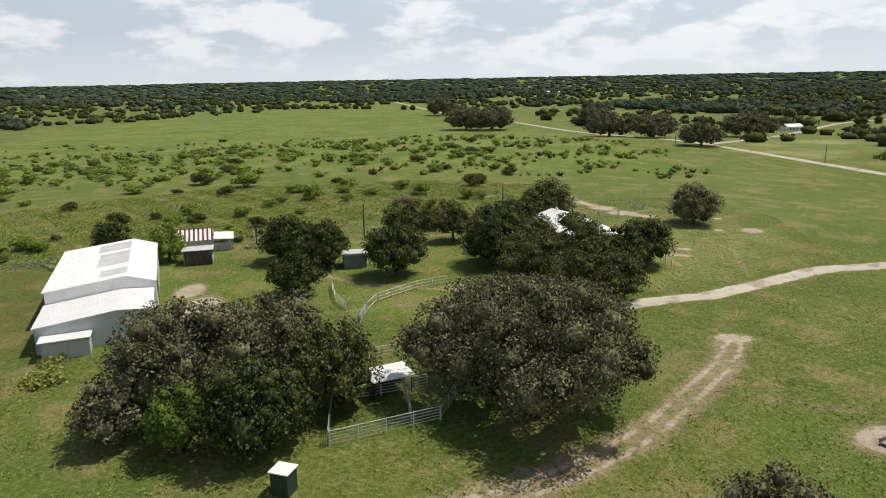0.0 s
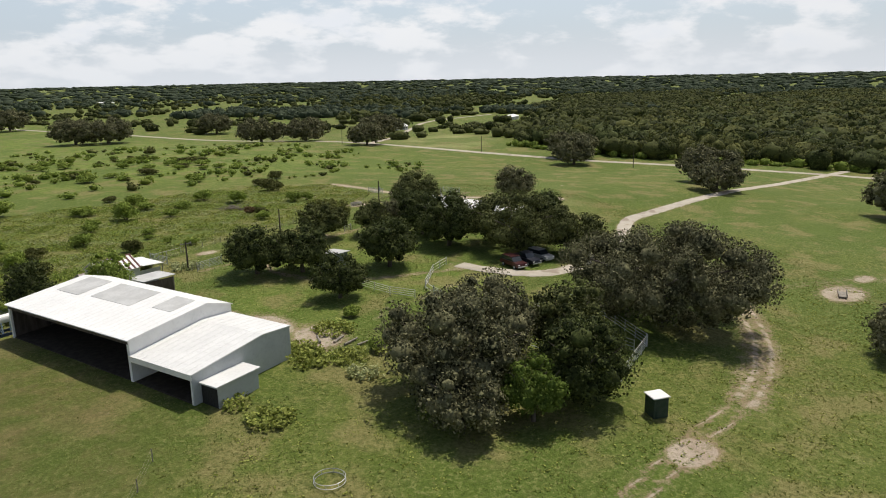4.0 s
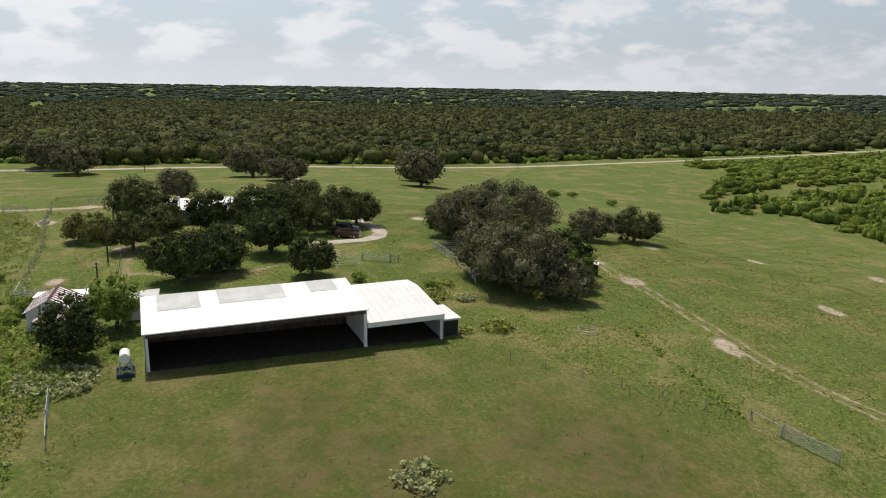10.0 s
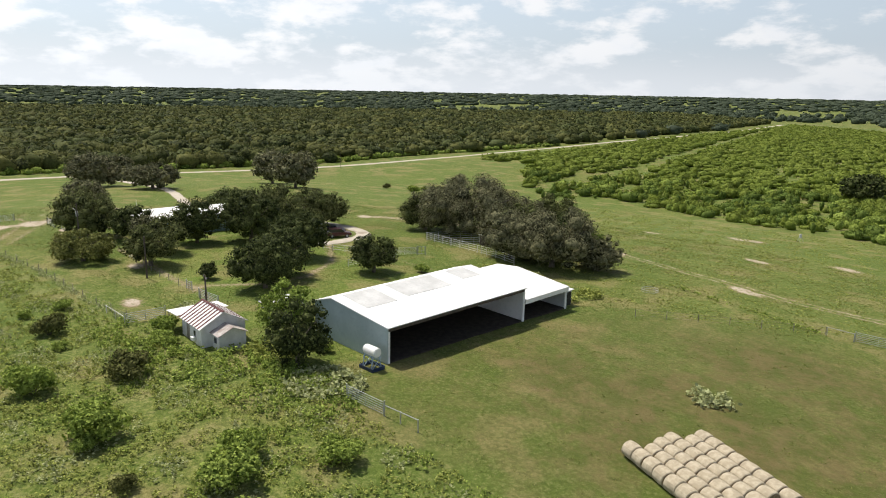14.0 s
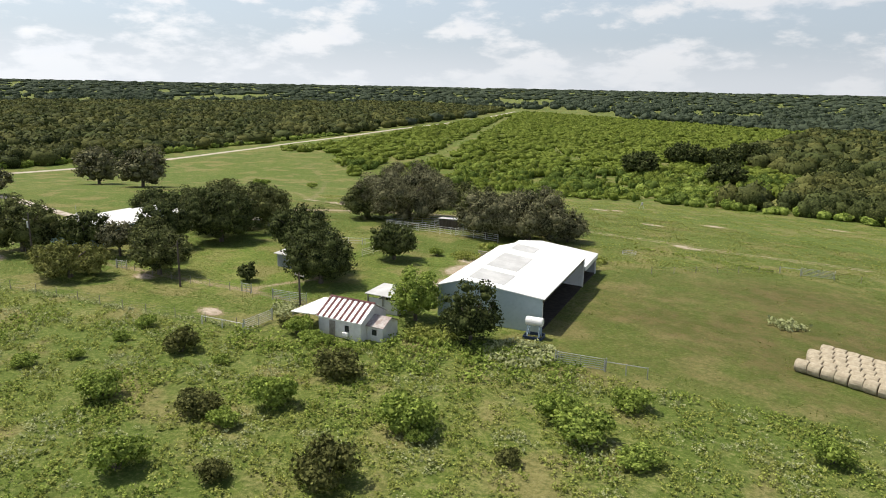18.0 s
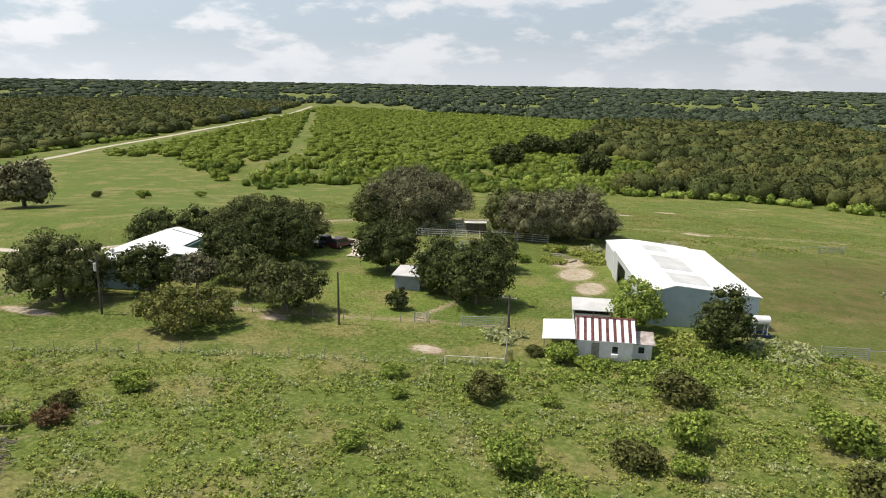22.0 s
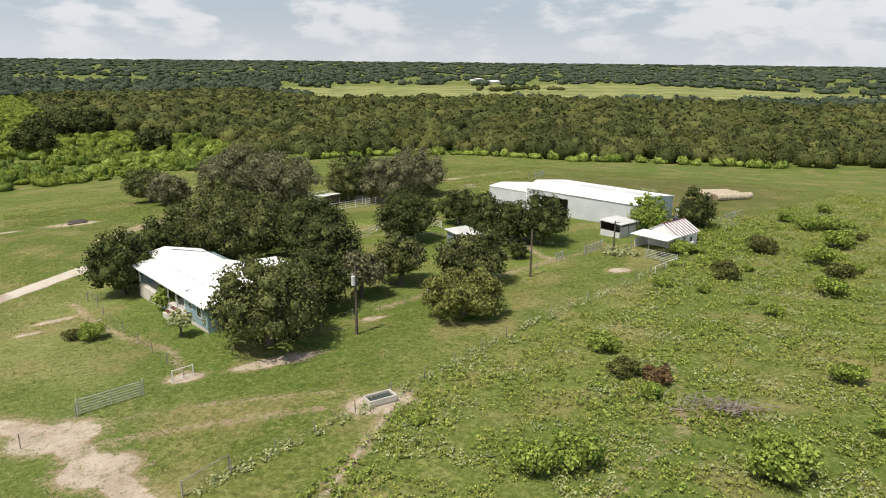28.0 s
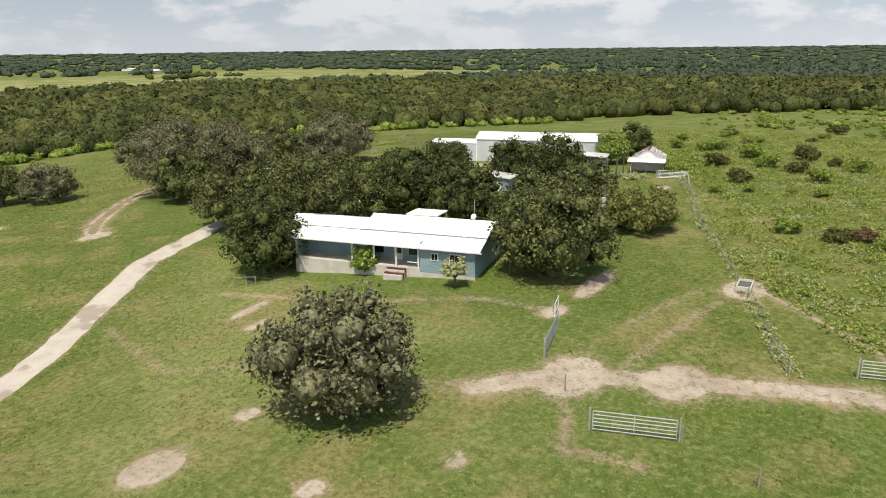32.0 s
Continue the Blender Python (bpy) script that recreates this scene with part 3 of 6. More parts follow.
ground = tagged(new("ground", me), "green pasture with mown grass, weeds and bare tan soil patches", "ground", kind="structure")


# ---------------------------------------------------------------- mesh helpers
def part(name, bm, material, parent, label="", smooth=False):
    """Links a bmesh as one mesh object under a thing or under a part."""
    me = bpy.data.meshes.new(name)
    bm.normal_update()
    if smooth:
        for f in bm.faces:
            f.smooth = True
    bm.to_mesh(me)
    bm.free()
    me.materials.append(material)
    ob = new(name, me)
    ob.parent = parent
    return tagged(ob, label)


def mesh_part(name, me, material, parent, label=""):
    me.materials.append(material)
    ob = new(name, me)
    ob.parent = parent
    return tagged(ob, label)


def thing(name, m, label, category, group="", kind=""):
    ob = new(name)
    ob.empty_display_size = 0.3
    ob.matrix_world = m
    return tagged(ob, label, category, group, kind)


def box(bm, x0, y0, z0, x1, y1, z1, bevel=0.0):
    vs = bmesh.ops.create_cube(bm, size=1.0)["verts"]
    for v in vs:
        v.co = Vector(((x0 + x1) / 2 + v.co.x * (x1 - x0), (y0 + y1) / 2 + v.co.y * (y1 - y0), (z0 + z1) / 2 + v.co.z * (z1 - z0)))
    if bevel:
        es = list({e for v in vs for e in v.link_edges})
        bmesh.ops.bevel(bm, geom=es, offset=bevel, segments=1, affect="EDGES")
    return bm


def tube(bm, a, b, r0, r1=None, n=8):
    a, b = Vector(a), Vector(b)
    r1 = r0 if r1 is None else r1
    q = (b - a).to_track_quat("Z", "Y")
    rings = []
    for p, r in ((a, r0), (b, r1)):
        rings.append([bm.verts.new(p + q @ Vector((r * math.cos(2 * math.pi * k / n), r * math.sin(2 * math.pi * k / n), 0))) for k in range(n)])
    for k in range(n):
        bm.faces.new((rings[0][k], rings[0][(k + 1) % n], rings[1][(k + 1) % n], rings[1][k]))
    bm.faces.new(rings[0][::-1])
    bm.faces.new(rings[1])
    return bm


def prism(bm, outline, depth_vec):
    """Sweeps a flat outline (3D points) along a vector."""
    d = Vector(depth_vec)
    a = [bm.verts.new(Vector(p)) for p in outline]
    b = [bm.verts.new(Vector(p) + d) for p in outline]
    n = len(a)
    bm.faces.new(a[::-1])
    bm.faces.new(b)
    for i in range(n):
        bm.faces.new((a[i], a[(i + 1) % n], b[(i + 1) % n], b[i]))
    bmesh.ops.recalc_face_normals(bm, faces=bm.faces)
    return bm


def slab(bm, corners, thick):
    """A sheet through four corners, of that thickness downward."""
    return prism(bm, corners, (0, 0, -thick))


def sheet_ribs(bm, a, b, c, d, every, high=0.03, wide=0.06):
    """Standing seams on the sheet a-b-c-d: ribs run from the edge a-b to d-c."""
    a, b, c, d = (Vector(p) for p in (a, b, c, d))
    n = max(1, int((b - a).length / every))
    up = (b - a).cross(d - a).normalized()
    if up.z < 0:
        up = -up
    side = (b - a).normalized() * wide / 2
    for i in range(n + 1):
        p, q = a.lerp(b, i / n), d.lerp(c, i / n)
        prism(bm, [p - side, p + side, p + side * 0.4 + up * high, p - side * 0.4 + up * high], q - p)
    return bm


# ---------------------------------------------------------------- plants
def rand_dirs(r, n):
    v = r.normal(size=(n, 3))
    return v / np.linalg.norm(v, axis=1, keepdims=True)


def cards(r, centres, normals, size, aspect=0.75, jitter=0.8):
    """One small four-sided leaf clump at each centre, roughly facing its normal."""
    n = len(centres)
    nn = normals + jitter * r.normal(size=(n, 3))
    nn /= np.linalg.norm(nn, axis=1, keepdims=True)
    t = np.cross(nn, rand_dirs(r, n))
    t /= np.linalg.norm(t, axis=1, keepdims=True) + 1e-9
    b = np.cross(nn, t)
    s = (size * r.uniform(0.55, 1.35, n))[:, None] if np.isscalar(size) else (size * r.uniform(0.55, 1.35, n))[:, None]
    k = 1 + r.uniform(-0.35, 0.35, (n, 4, 1))
    co = np.stack([-t, b * aspect, t, -b * aspect], 1) * s[:, None] * k + centres[:, None]
    return co.reshape(-1, 3)


def quads_for(n, start=0):
    return (np.arange(n * 4).reshape(n, 4) + start)


def ball(n_u, n_v):
    """A unit ball of four-sided faces (poles pinched)."""
    th = np.linspace(0, math.pi, n_v + 1)
    ph = np.arange(n_u) * 2 * math.pi / n_u
    co = np.stack([np.sin(th)[:, None] * np.cos(ph), np.sin(th)[:, None] * np.sin(ph), np.cos(th)[:, None] * np.ones(n_u)], -1).reshape(-1, 3)
    q = []
    for i in range(n_v):
        for j in range(n_u):
            q.append((i * n_u + j, (i + 1) * n_u + j, (i + 1) * n_u + (j + 1) % n_u, i * n_u + (j + 1) % n_u))
    return co, np.array(q)


BALL_CO, BALL_Q = ball(9, 6)


def crown_mesh(name, r, lobes, leaf, count, core=0.57):
    """Lobes (x, y, z, radius) clothed in leaf clumps, with a rough core inside each."""
    L = np.array(lobes)
    area = L[:, 3] ** 2
    cos, quads, off = [], [], 0
    pts, nrm = [], []
    for x, y, z, rad in L:
        k = int(count * rad ** 2 / area.sum())
        d = rand_dirs(r, k)
        d[:, 2] = np.where(d[:, 2] < -0.55, -d[:, 2], d[:, 2])
        p = np.array([x, y, z]) + d * (rad * (1.12 - 0.46 * r.uniform(0, 1, k) ** 1.6))[:, None] * np.array([1, 1, 0.86])
        keep = np.ones(k, bool)
        for X, Y, Z, R in L:
            if (X, Y, Z) != (x, y, z):
                keep &= np.linalg.norm((p - (X, Y, Z)) / (1, 1, 0.86), axis=1) > R * 0.72
        pts.append(p[keep])
        nrm.append(d[keep])
        c = BALL_CO * (1 + r.uniform(-0.22, 0.16, (len(BALL_CO), 1))) * rad * core * np.array([1, 1, 0.84]) + (x, y, z)
        cos.append(c)
        quads.append(BALL_Q + off)
        off += len(c)
    pts, nrm = np.concatenate(pts), np.concatenate(nrm)
    cos.append(cards(r, pts, nrm, leaf))
    quads.append(quads_for(len(pts), off))
    return arrays_mesh(name, np.concatenate(cos), np.concatenate(quads))


def trunk_mesh(r, height, girth, spread, limbs=5):
    bm = bmesh.new()
    p, rad = Vector((0, 0, -0.3)), girth
    lean = Vector((r.uniform(-0.12, 0.12), r.uniform(-0.12, 0.12), 1))
    fork = height * 0.32
    q = lean * fork
    tube(bm, p, q, rad * 1.35, rad * 0.85, 9)
    for i in range(limbs):
        a = 2 * math.pi * (i + r.uniform(-0.3, 0.3)) / limbs
        m = q + Vector((math.cos(a) * spread * 0.35, math.sin(a) * spread * 0.35, height * r.uniform(0.16, 0.26)))
        e = m + Vector((math.cos(a) * spread * 0.38, math.sin(a) * spread * 0.38, height * r.uniform(0.14, 0.26)))
        tube(bm, q - Vector((0, 0, 0.1)), m, rad * 0.6, rad * 0.36, 7)
        tube(bm, m, e, rad * 0.36, rad * 0.12, 6)
    return bm


def make_tree(name, x, y, radius, height, seed, material, label, leaf=0.15, density=1.0, skirt=0.22, lobes=None, category="tree", group=""):
    """A tree with a crown of that radius; the crown begins at skirt times the height."""
    r = np.random.default_rng(seed)
    z0 = height * skirt
    rz = (height - z0) / 2
    zc = z0 + rz
    n = lobes or int(18 + radius * 4.5)
    ph = r.uniform(0, 2 * math.pi, 4)
    L = []
    for i in range(n):
        a = 2.399963 * i + r.uniform(-0.5, 0.5)
        f = (i + 0.5) / n
        u = 1 - 1.94 * f                      # from the top down past the middle
        bulge = 1 + 0.17 * math.sin(2 * a + ph[0]) + 0.12 * math.sin(3 * a + ph[1]) + 0.09 * math.sin(5 * a + ph[2])
        w = math.sqrt(max(0.0, 1 - abs(u) ** 2.6 * 0.92)) * min(1.0, r.uniform(0.70, 1.0) * bulge)
        lr = r.uniform(0.15, 0.36) * min(radius, rz * 1.35)
        lift = 1 + 0.16 * math.sin(a + ph[3])
        L.append((math.cos(a) * w * (radius - lr * 0.7), math.sin(a) * w * (radius - lr * 0.7), zc + u * (rz - lr * 0.6) * r.uniform(0.80, 1.04) * (lift if u > 0 else 1.0), lr))
    for k in range(4):
        a = ph[k] + 1.7 * k
        L.append((math.cos(a) * radius * 0.34, math.sin(a) * radius * 0.34, zc - rz * (0.1 + 0.12 * k), 0.50 * min(radius, rz)))
    L.append((0, 0, zc, 0.55 * min(radius, rz)))
    for k in range(7):
        a = ph[1] + 0.9 * k
        L.append((math.cos(a) * radius * 0.56, math.sin(a) * radius * 0.56, zc - rz * 0.22, 0.46 * min(radius, rz * 1.2)))
    t = thing(name, Matrix.Translation(gp(x, y)), label, category, group)
    count = int(density * 46 * (radius ** 2 + radius * rz) / (leaf / 0.30) ** 2) + 200
    mesh_part("crown", crown_mesh("crown", r, L, leaf, count), material, t)
    part("trunk", trunk_mesh(r, height, max(0.10, 0.045 * radius + 0.05), radius), BARK, t)
    return t


TREES = [
    (21.8, 133.9, 6.4, 8.6, "oak", 0.03),
    (14.4, 126.8, 4.4, 6.6, "dark", 0.12),
    (2.0, 122.2, 3.8, 6.4, "oak", 0.16),
    (-6.4, 125.8, 5.0, 6.6, "oak", 0.10),
    (16.0, 97.4, 10.6, 9.3, "oak", 0.05),
    (32.6, 106.3, 4.6, 8.0, "dark", 0.03),
    (-8.6, 102.0, 5.2, 8.2, "dark", 0.05),
    (-26.2, 112.4, 5.4, 7.6, "dark", 0.03),
    (-20.4, 108.6, 4.9, 7.2, "dark", 0.03),
    (4.6, 61.2, 13.0, 11.9, "grey", 0.0),
    (-14.6, 60.6, 4.8, 9.2, "oak", 0.0),
    (-28.6, 62.8, 8.2, 10.0, "grey", 0.0),
    (-21.0, 66.4, 6.0, 9.0, "grey", 0.0),
    (-20.6, 53.4, 5.2, 8.6, "dark", 0.0),
    (-33.6, 56.6, 4.2, 6.2, "grey", 0.0),
    (51.8, 133.2, 5.1, 8.1, "grey", 0.0),
    (-22.8, 94.0, 4.3, 6.2, "dark", 0.05),
    (-56.3, 116.4, 3.5, 7.0, "dark", 0.0),
    (27.0, 101.5, 4.6, 7.6, "dark", 0.04),
    (7.8, 106.6, 6.2, 9.4, "dark", 0.05),
    (21.0, 88.0, 5.6, 7.4, "oak", 0.05),
    (11.2, 67.8, 6.2, 8.3, "oak", 0.0),
    (8.2, 124.6, 3.2, 5.6, "grey", 0.20),
    (9.4, 116.2, 4.8, 8.2, "dark", 0.05),
]
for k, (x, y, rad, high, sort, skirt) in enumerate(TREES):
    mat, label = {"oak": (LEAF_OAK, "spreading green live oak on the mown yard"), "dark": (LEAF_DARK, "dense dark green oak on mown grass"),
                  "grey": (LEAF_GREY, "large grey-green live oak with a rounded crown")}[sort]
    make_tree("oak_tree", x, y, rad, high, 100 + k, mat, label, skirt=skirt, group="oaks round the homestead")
make_tree("vine_tree", -46.8, 115.0, 3.3, 6.8, 140, LEAF_BUSH, "vine-covered green tree beside the old shed", skirt=0.03)
make_tree("young_tree", -27.6, 53.6, 3.1, 6.2, 141, LEAF_BRIGHT, "young bright green tree at the edge of the oaks", skirt=0.08)
make_tree("round_bush", 0.5, 135.4, 5.6, 5.0, 142, LEAF_ROUND, "broad rounded green bush on mown grass", skirt=0.0, category="bush")
make_tree("small_bush", -18.1, 119.0, 1.5, 2.7, 143, LEAF_DARK, "small dark green bush on the lawn", skirt=0.0, category="bush")
make_tree("field_bush", 17.5, 36.6, 5.4, 6.7, 144, LEAF_GREY, "tall grey-green thicket bush in the field", skirt=0.02, category="bush")
make_tree("field_bush", 20.2, 25.8, 6.1, 7.5, 145, LEAF_OAK, "tall green thicket bush in the field", skirt=0.02, category="bush")
for k, (x, y, rad, high) in enumerate([(112.6, 67.5, 8.6, 12.7), (142.5, 67.8, 7.8, 12.6), (133.9, 128.0, 11.3, 11.3), (169.1, 212.2, 12.5, 11.1), (151.3, 196.5, 9.6, 11.0), (116.0, 402.2, 14.6, 13.2), (134.9, 383.1, 15.9, 13.0), (63.2, 520.6, 18.2, 16.5), (45.4, 530.4, 16.6, 16.6), (134.1, 318.5, 10.8, 10.8), (148.8, 545.7, 15.2, 15.2), (193.1, 390.2, 16.7, 13.7), (42.1, 741.3, 17.0, 18.7), (111.8, 113.5, 9.1, 8.0)]):
    make_tree("oak_tree", x, y, rad, high, 160 + k, LEAF_GREY, "lone wide oak in the open pasture", leaf=0.42, skirt=0.02, group="oaks in the pastures")

# ---------------------------------------------------------------- the barn
BU, BV = Vector((0.297, -0.955, 0)).normalized(), Vector((0.955, 0.297, 0)).normalized()
barn_m = Matrix((( -BU.x, BV.x, 0, -60.0), (-BU.y, BV.y, 0, 107.7), (0, 0, 1, 0.0), (0, 0, 0, 1)))
# local axes of the barn: x runs against its length (so that the frame is right-handed), y to the back
barn = thing("barn", barn_m, "long white metal barn with an open front bay", "barn")
BL, BD, LEAN_L = 23.5, 13.2, 9.5
RID, EV, BK, PK = 9.8, 4.2, 4.25, 5.3
BASE = -1.3


def wall_part(name, outline, depth, mat, parent, label=""):
    return part(name, prism(bmesh.new(), outline, depth), mat, parent, label)


# end wall towards the yard's old shed, gable shaped
wall_part("end_wall", [(0, 0, BASE), (0, BD, BASE), (0, BD, BK), (0, RID, PK), (0, 0, EV)], (-0.15, 0, 0), BLUE_METAL, barn, "pale blue-grey gable wall")
wall_part("end_wall", [(-BL, 0, BASE), (-BL, BD, BASE), (-BL, BD, BK), (-BL, RID, PK), (-BL, 0, EV)], (0.15, 0, 0), WHITE_METAL, barn)
# back wall with its doorway
bm = bmesh.new()
box(bm, -13.9, BD - 0.15, BASE, -0.15, BD, BK)
box(bm, -BL + 0.15, BD - 0.15, BASE, -19.9, BD, BK)
box(bm, -19.9, BD - 0.15, 3.3, -13.9, BD, BK)
part("back_wall", bm, WALL_METAL, barn)
roof_f = [(0.15, -0.25, EV + 0.1), (-BL - 0.15, -0.25, EV + 0.1), (-BL - 0.15, RID, PK + 0.12), (0.15, RID, PK + 0.12)]
roof_b = [(0.15, BD + 0.15, BK + 0.1), (-BL - 0.15, BD + 0.15, BK + 0.1), (-BL - 0.15, RID, PK + 0.12), (0.15, RID, PK + 0.12)]
for pts in (roof_f, roof_b):
    rp = part("roof_sheet", slab(bmesh.new(), pts, 0.10), BARN_ROOF, barn)
    part("seam", sheet_ribs(bmesh.new(), *pts, 0.9, 0.035, 0.07), BARN_ROOF, rp)
# header coloured dark to carry the shade under the eave
wall_part("header_beam", [(-0.15, -0.02, EV - 0.45), (-0.15, 0.12, EV - 0.45), (-0.15, 0.12, EV - 0.01), (-0.15, -0.02, EV - 0.01)], (-BL + 0.3, 0, 0), DARK_WOOD_AND_SHADE, barn)
for x in (-0.25, -BL + 0.25):
    part("post", box(bmesh.new(), x - 0.12, -0.02, BASE, x + 0.12, 0.22, EV - 0.46), WHITE_METAL if x in (-0.25, -BL + 0.25) else SHADE_METAL, barn)

lean = part("side_wing", prism(bmesh.new(), [(-BL - LEAN_L, 0, BASE), (-BL - LEAN_L, BD - 0.3, BASE), (-BL - LEAN_L, BD - 0.3, 3.35), (-BL - LEAN_L, 9.0, 3.65), (-BL - LEAN_L, 0, 2.55)], (0.15, 0, 0)), WALL_METAL, barn)
wl = -BL - LEAN_L - 0.1
for pts in ([(-BL - 0.02, -0.2, 2.65), (wl, -0.2, 2.65), (wl, 9.0, 3.75), (-BL - 0.02, 9.0, 3.75)], [(-BL - 0.02, BD - 0.2, 3.45), (wl, BD - 0.2, 3.45), (wl, 9.0, 3.75), (-BL - 0.02, 9.0, 3.75)]):
    rp = part("wing_roof_sheet", slab(bmesh.new(), pts, 0.10), PALE_METAL, barn)
    part("seam", sheet_ribs(bmesh.new(), *pts, 0.9, 0.03, 0.06), PALE_METAL, rp)
part("wing_back_wall", box(bmesh.new(), wl + 0.25, BD - 0.45, BASE, -BL - 0.02, BD - 0.3, 3.34), WALL_METAL, barn)
part("wing_fascia", box(bmesh.new(), wl + 0.05, -0.19, 2.05, -BL - 0.02, -0.08, 2.545), WHITE_METAL, barn)
part("post", box(bmesh.new(), wl + 0.27, 0.0, BASE, wl + 0.47, 0.2, 2.04), WHITE_METAL, barn)
part("annex_body", box(bmesh.new(), -35.4, 0.9, BASE, -33.0, 5.9, 1.45), WALL_METAL, barn)
part("annex_roof", slab(bmesh.new(), [(-35.6, 0.6, 1.66), (-32.66, 0.6, 1.66), (-32.66, 6.1, 1.72), (-35.6, 6.1, 1.72)], 0.12), PALE_METAL, barn)
part("annex_door", box(bmesh.new(), -35.3, 0.86, BASE, -33.1, 0.895, 1.3), BLACK, barn)
# added dark sheets and dark floor stand in for bay shade; greyed roof panels
part("inner_partition", box(bmesh.new(), -BL + 0.2, 8.2, BASE, -0.2, 8.35, 4.0), DARK_WOOD_AND_SHADE, barn, "added dark partition deep inside the bay, its tone standing for shade")
# floor earth kept near black so its colour holds the bay's shade
SHADE_EARTH = plain("shade_dark_barn_earth", (0.035, 0.028, 0.020, 1), (0.060, 0.048, 0.036, 1), 1.5, 0.95)
part("earth_floor", prism(bmesh.new(), [(-0.2, 0.1, 0.22), (-0.2, 8.15, 0.42), (-0.2, 8.15, -0.8), (-0.2, 0.1, -0.8)], (-BL + 0.4, 0, -0.44)), SHADE_EARTH, barn)
part("earth_floor", prism(bmesh.new(), [(-BL - 0.2, 0.1, -0.20), (-BL - 0.2, 7.95, -0.02), (-BL - 0.2, 7.95, -1.2), (-BL - 0.2, 0.1, -1.2)], (-LEAN_L + 0.5, 0, -0.2)), SHADE_EARTH, barn)
part("roof_lining", slab(bmesh.new(), [(-0.2, 0.3, EV - 0.02), (-BL + 0.2, 0.3, EV - 0.02), (-BL + 0.2, 8.1, EV + 0.7), (-0.2, 8.1, EV + 0.7)], 0.04), DARK_WOOD_AND_SHADE, barn)
part("inner_lining", box(bmesh.new(), -0.2, 0.3, BASE, -0.17, 8.1, 4.0), DARK_WOOD_AND_SHADE, barn)
part("wing_lining", box(bmesh.new(), wl + 0.45, 8.0, BASE, -BL - 0.2, 8.1, 3.2), DARK_WOOD_AND_SHADE, barn)
for u0, u1, v0, v1 in ((1.5, 6.0, 5.2, 9.75), (8.0, 15.5, 5.6, 9.75), (18.5, 21.8, 6.4, 9.75)):
    k = (PK - EV + 0.02) / (RID + 0.25)
    z0, z1 = EV + 0.1 + k * (v0 + 0.25) + 0.045, EV + 0.1 + k * (v1 + 0.25) + 0.045
    part("grey_roof_panel", slab(bmesh.new(), [(-u0, v0, z0), (-u1, v0, z0), (-u1, v1, z1), (-u0, v1, z1)], 0.045), GREY_METAL, barn, "older greyed roof panel")

# ---------------------------------------------------------------- the house
HU, HV = Vector((0.235, -0.972, 0)).normalized(), Vector((-0.972, -0.235, 0)).normalized()
hz = 0.62
house_m = Matrix(((HU.x, -HV.x, 0, 26.4), (HU.y, -HV.y, 0, 128.0), (0, 0, 1, hz), (0, 0, 0, 1)))
house = thing("house", house_m, "blue-grey ranch house with a white metal roof", "house")
# local: x along the front from the open end, y out of the front (the house lies at y < 0)
HL = 19.4
part("front_wall", box(bmesh.new(), 0, -0.15, -1.1, 5.6, 0, 2.75), BLUE_SIDING, house)
part("porch_back_wall", box(bmesh.new(), 5.6, -2.4, -1.1, HL, -2.25, 3.2), BLUE_SIDING, house)
part("end_wall", prism(bmesh.new(), [(0, -0.15, -1.1), (0, -9.6, -1.1), (0, -9.6, 2.8), (0, -4.4, 4.1), (0, -2.2, 3.3), (0, -0.15, 2.75)], (0.15, 0, 0)), BLUE_SIDING, house)
part("end_wall", prism(bmesh.new(), [(HL, -0.15, -1.1), (HL, -9.6, -1.1), (HL, -9.6, 2.8), (HL, -4.4, 4.1), (HL, -2.2, 3.3), (HL, -0.15, 2.75)], (-0.15, 0, 0)), BLUE_SIDING, house)
part("back_wall", box(bmesh.new(), 0.15, -9.6, -1.1, HL - 0.15, -9.45, 2.8), BLUE_SIDING, house)
for name, pts in (("porch_roof", [(-0.6, 0.45, 2.75), (HL + 0.6, 0.45, 2.75), (HL + 0.6, -2.2, 3.45), (-0.6, -2.2, 3.45)]),
                  ("roof_sheet", [(-0.7, -1.9, 3.62), (12.6, -1.9, 3.62), (12.6, -5.0, 4.5), (-0.7, -5.0, 4.5)]),
                  ("roof_sheet", [(-0.7, -10.2, 2.9), (12.6, -10.2, 2.9), (12.6, -5.0, 4.5), (-0.7, -5.0, 4.5)]),
                  ("roof_sheet", [(12.6, -1.9, 3.58), (HL + 2.0, -1.9, 3.58), (HL + 2.0, -4.2, 4.05), (12.6, -4.2, 4.05)]),
                  ("roof_sheet", [(12.6, -9.0, 2.9), (HL + 2.0, -9.0, 2.9), (HL + 2.0, -4.2, 4.05), (12.6, -4.2, 4.05)])):
    rp = part(name, slab(bmesh.new(), pts, 0.09), WHITE_METAL, house)
    part("seam", sheet_ribs(bmesh.new(), *pts, 0.6, 0.025, 0.05), WHITE_METAL, rp)

for x, w, z0, z1 in ((1.5, 0.95, 1.15, 2.15), (3.75, 0.6, 1.5, 2.1)):
    wf = part("window", box(bmesh.new(), x - 0.1, 0.002, z0 - 0.1, x + w + 0.1, 0.06, z1 + 0.1, 0.01), WHITE_PAINT, house)
    for k in (0, 1):
        part("pane", box(bmesh.new(), x + k * (w / 2 + 0.02), 0.062, z0, x + k * (w / 2 + 0.02) + w / 2 - 0.03, 0.075, z1), GLASS, wf)
part("porch_floor", box(bmesh.new(), 5.6, -2.25, -1.1, HL, 0.05, 0.48), CONCRETE, house)
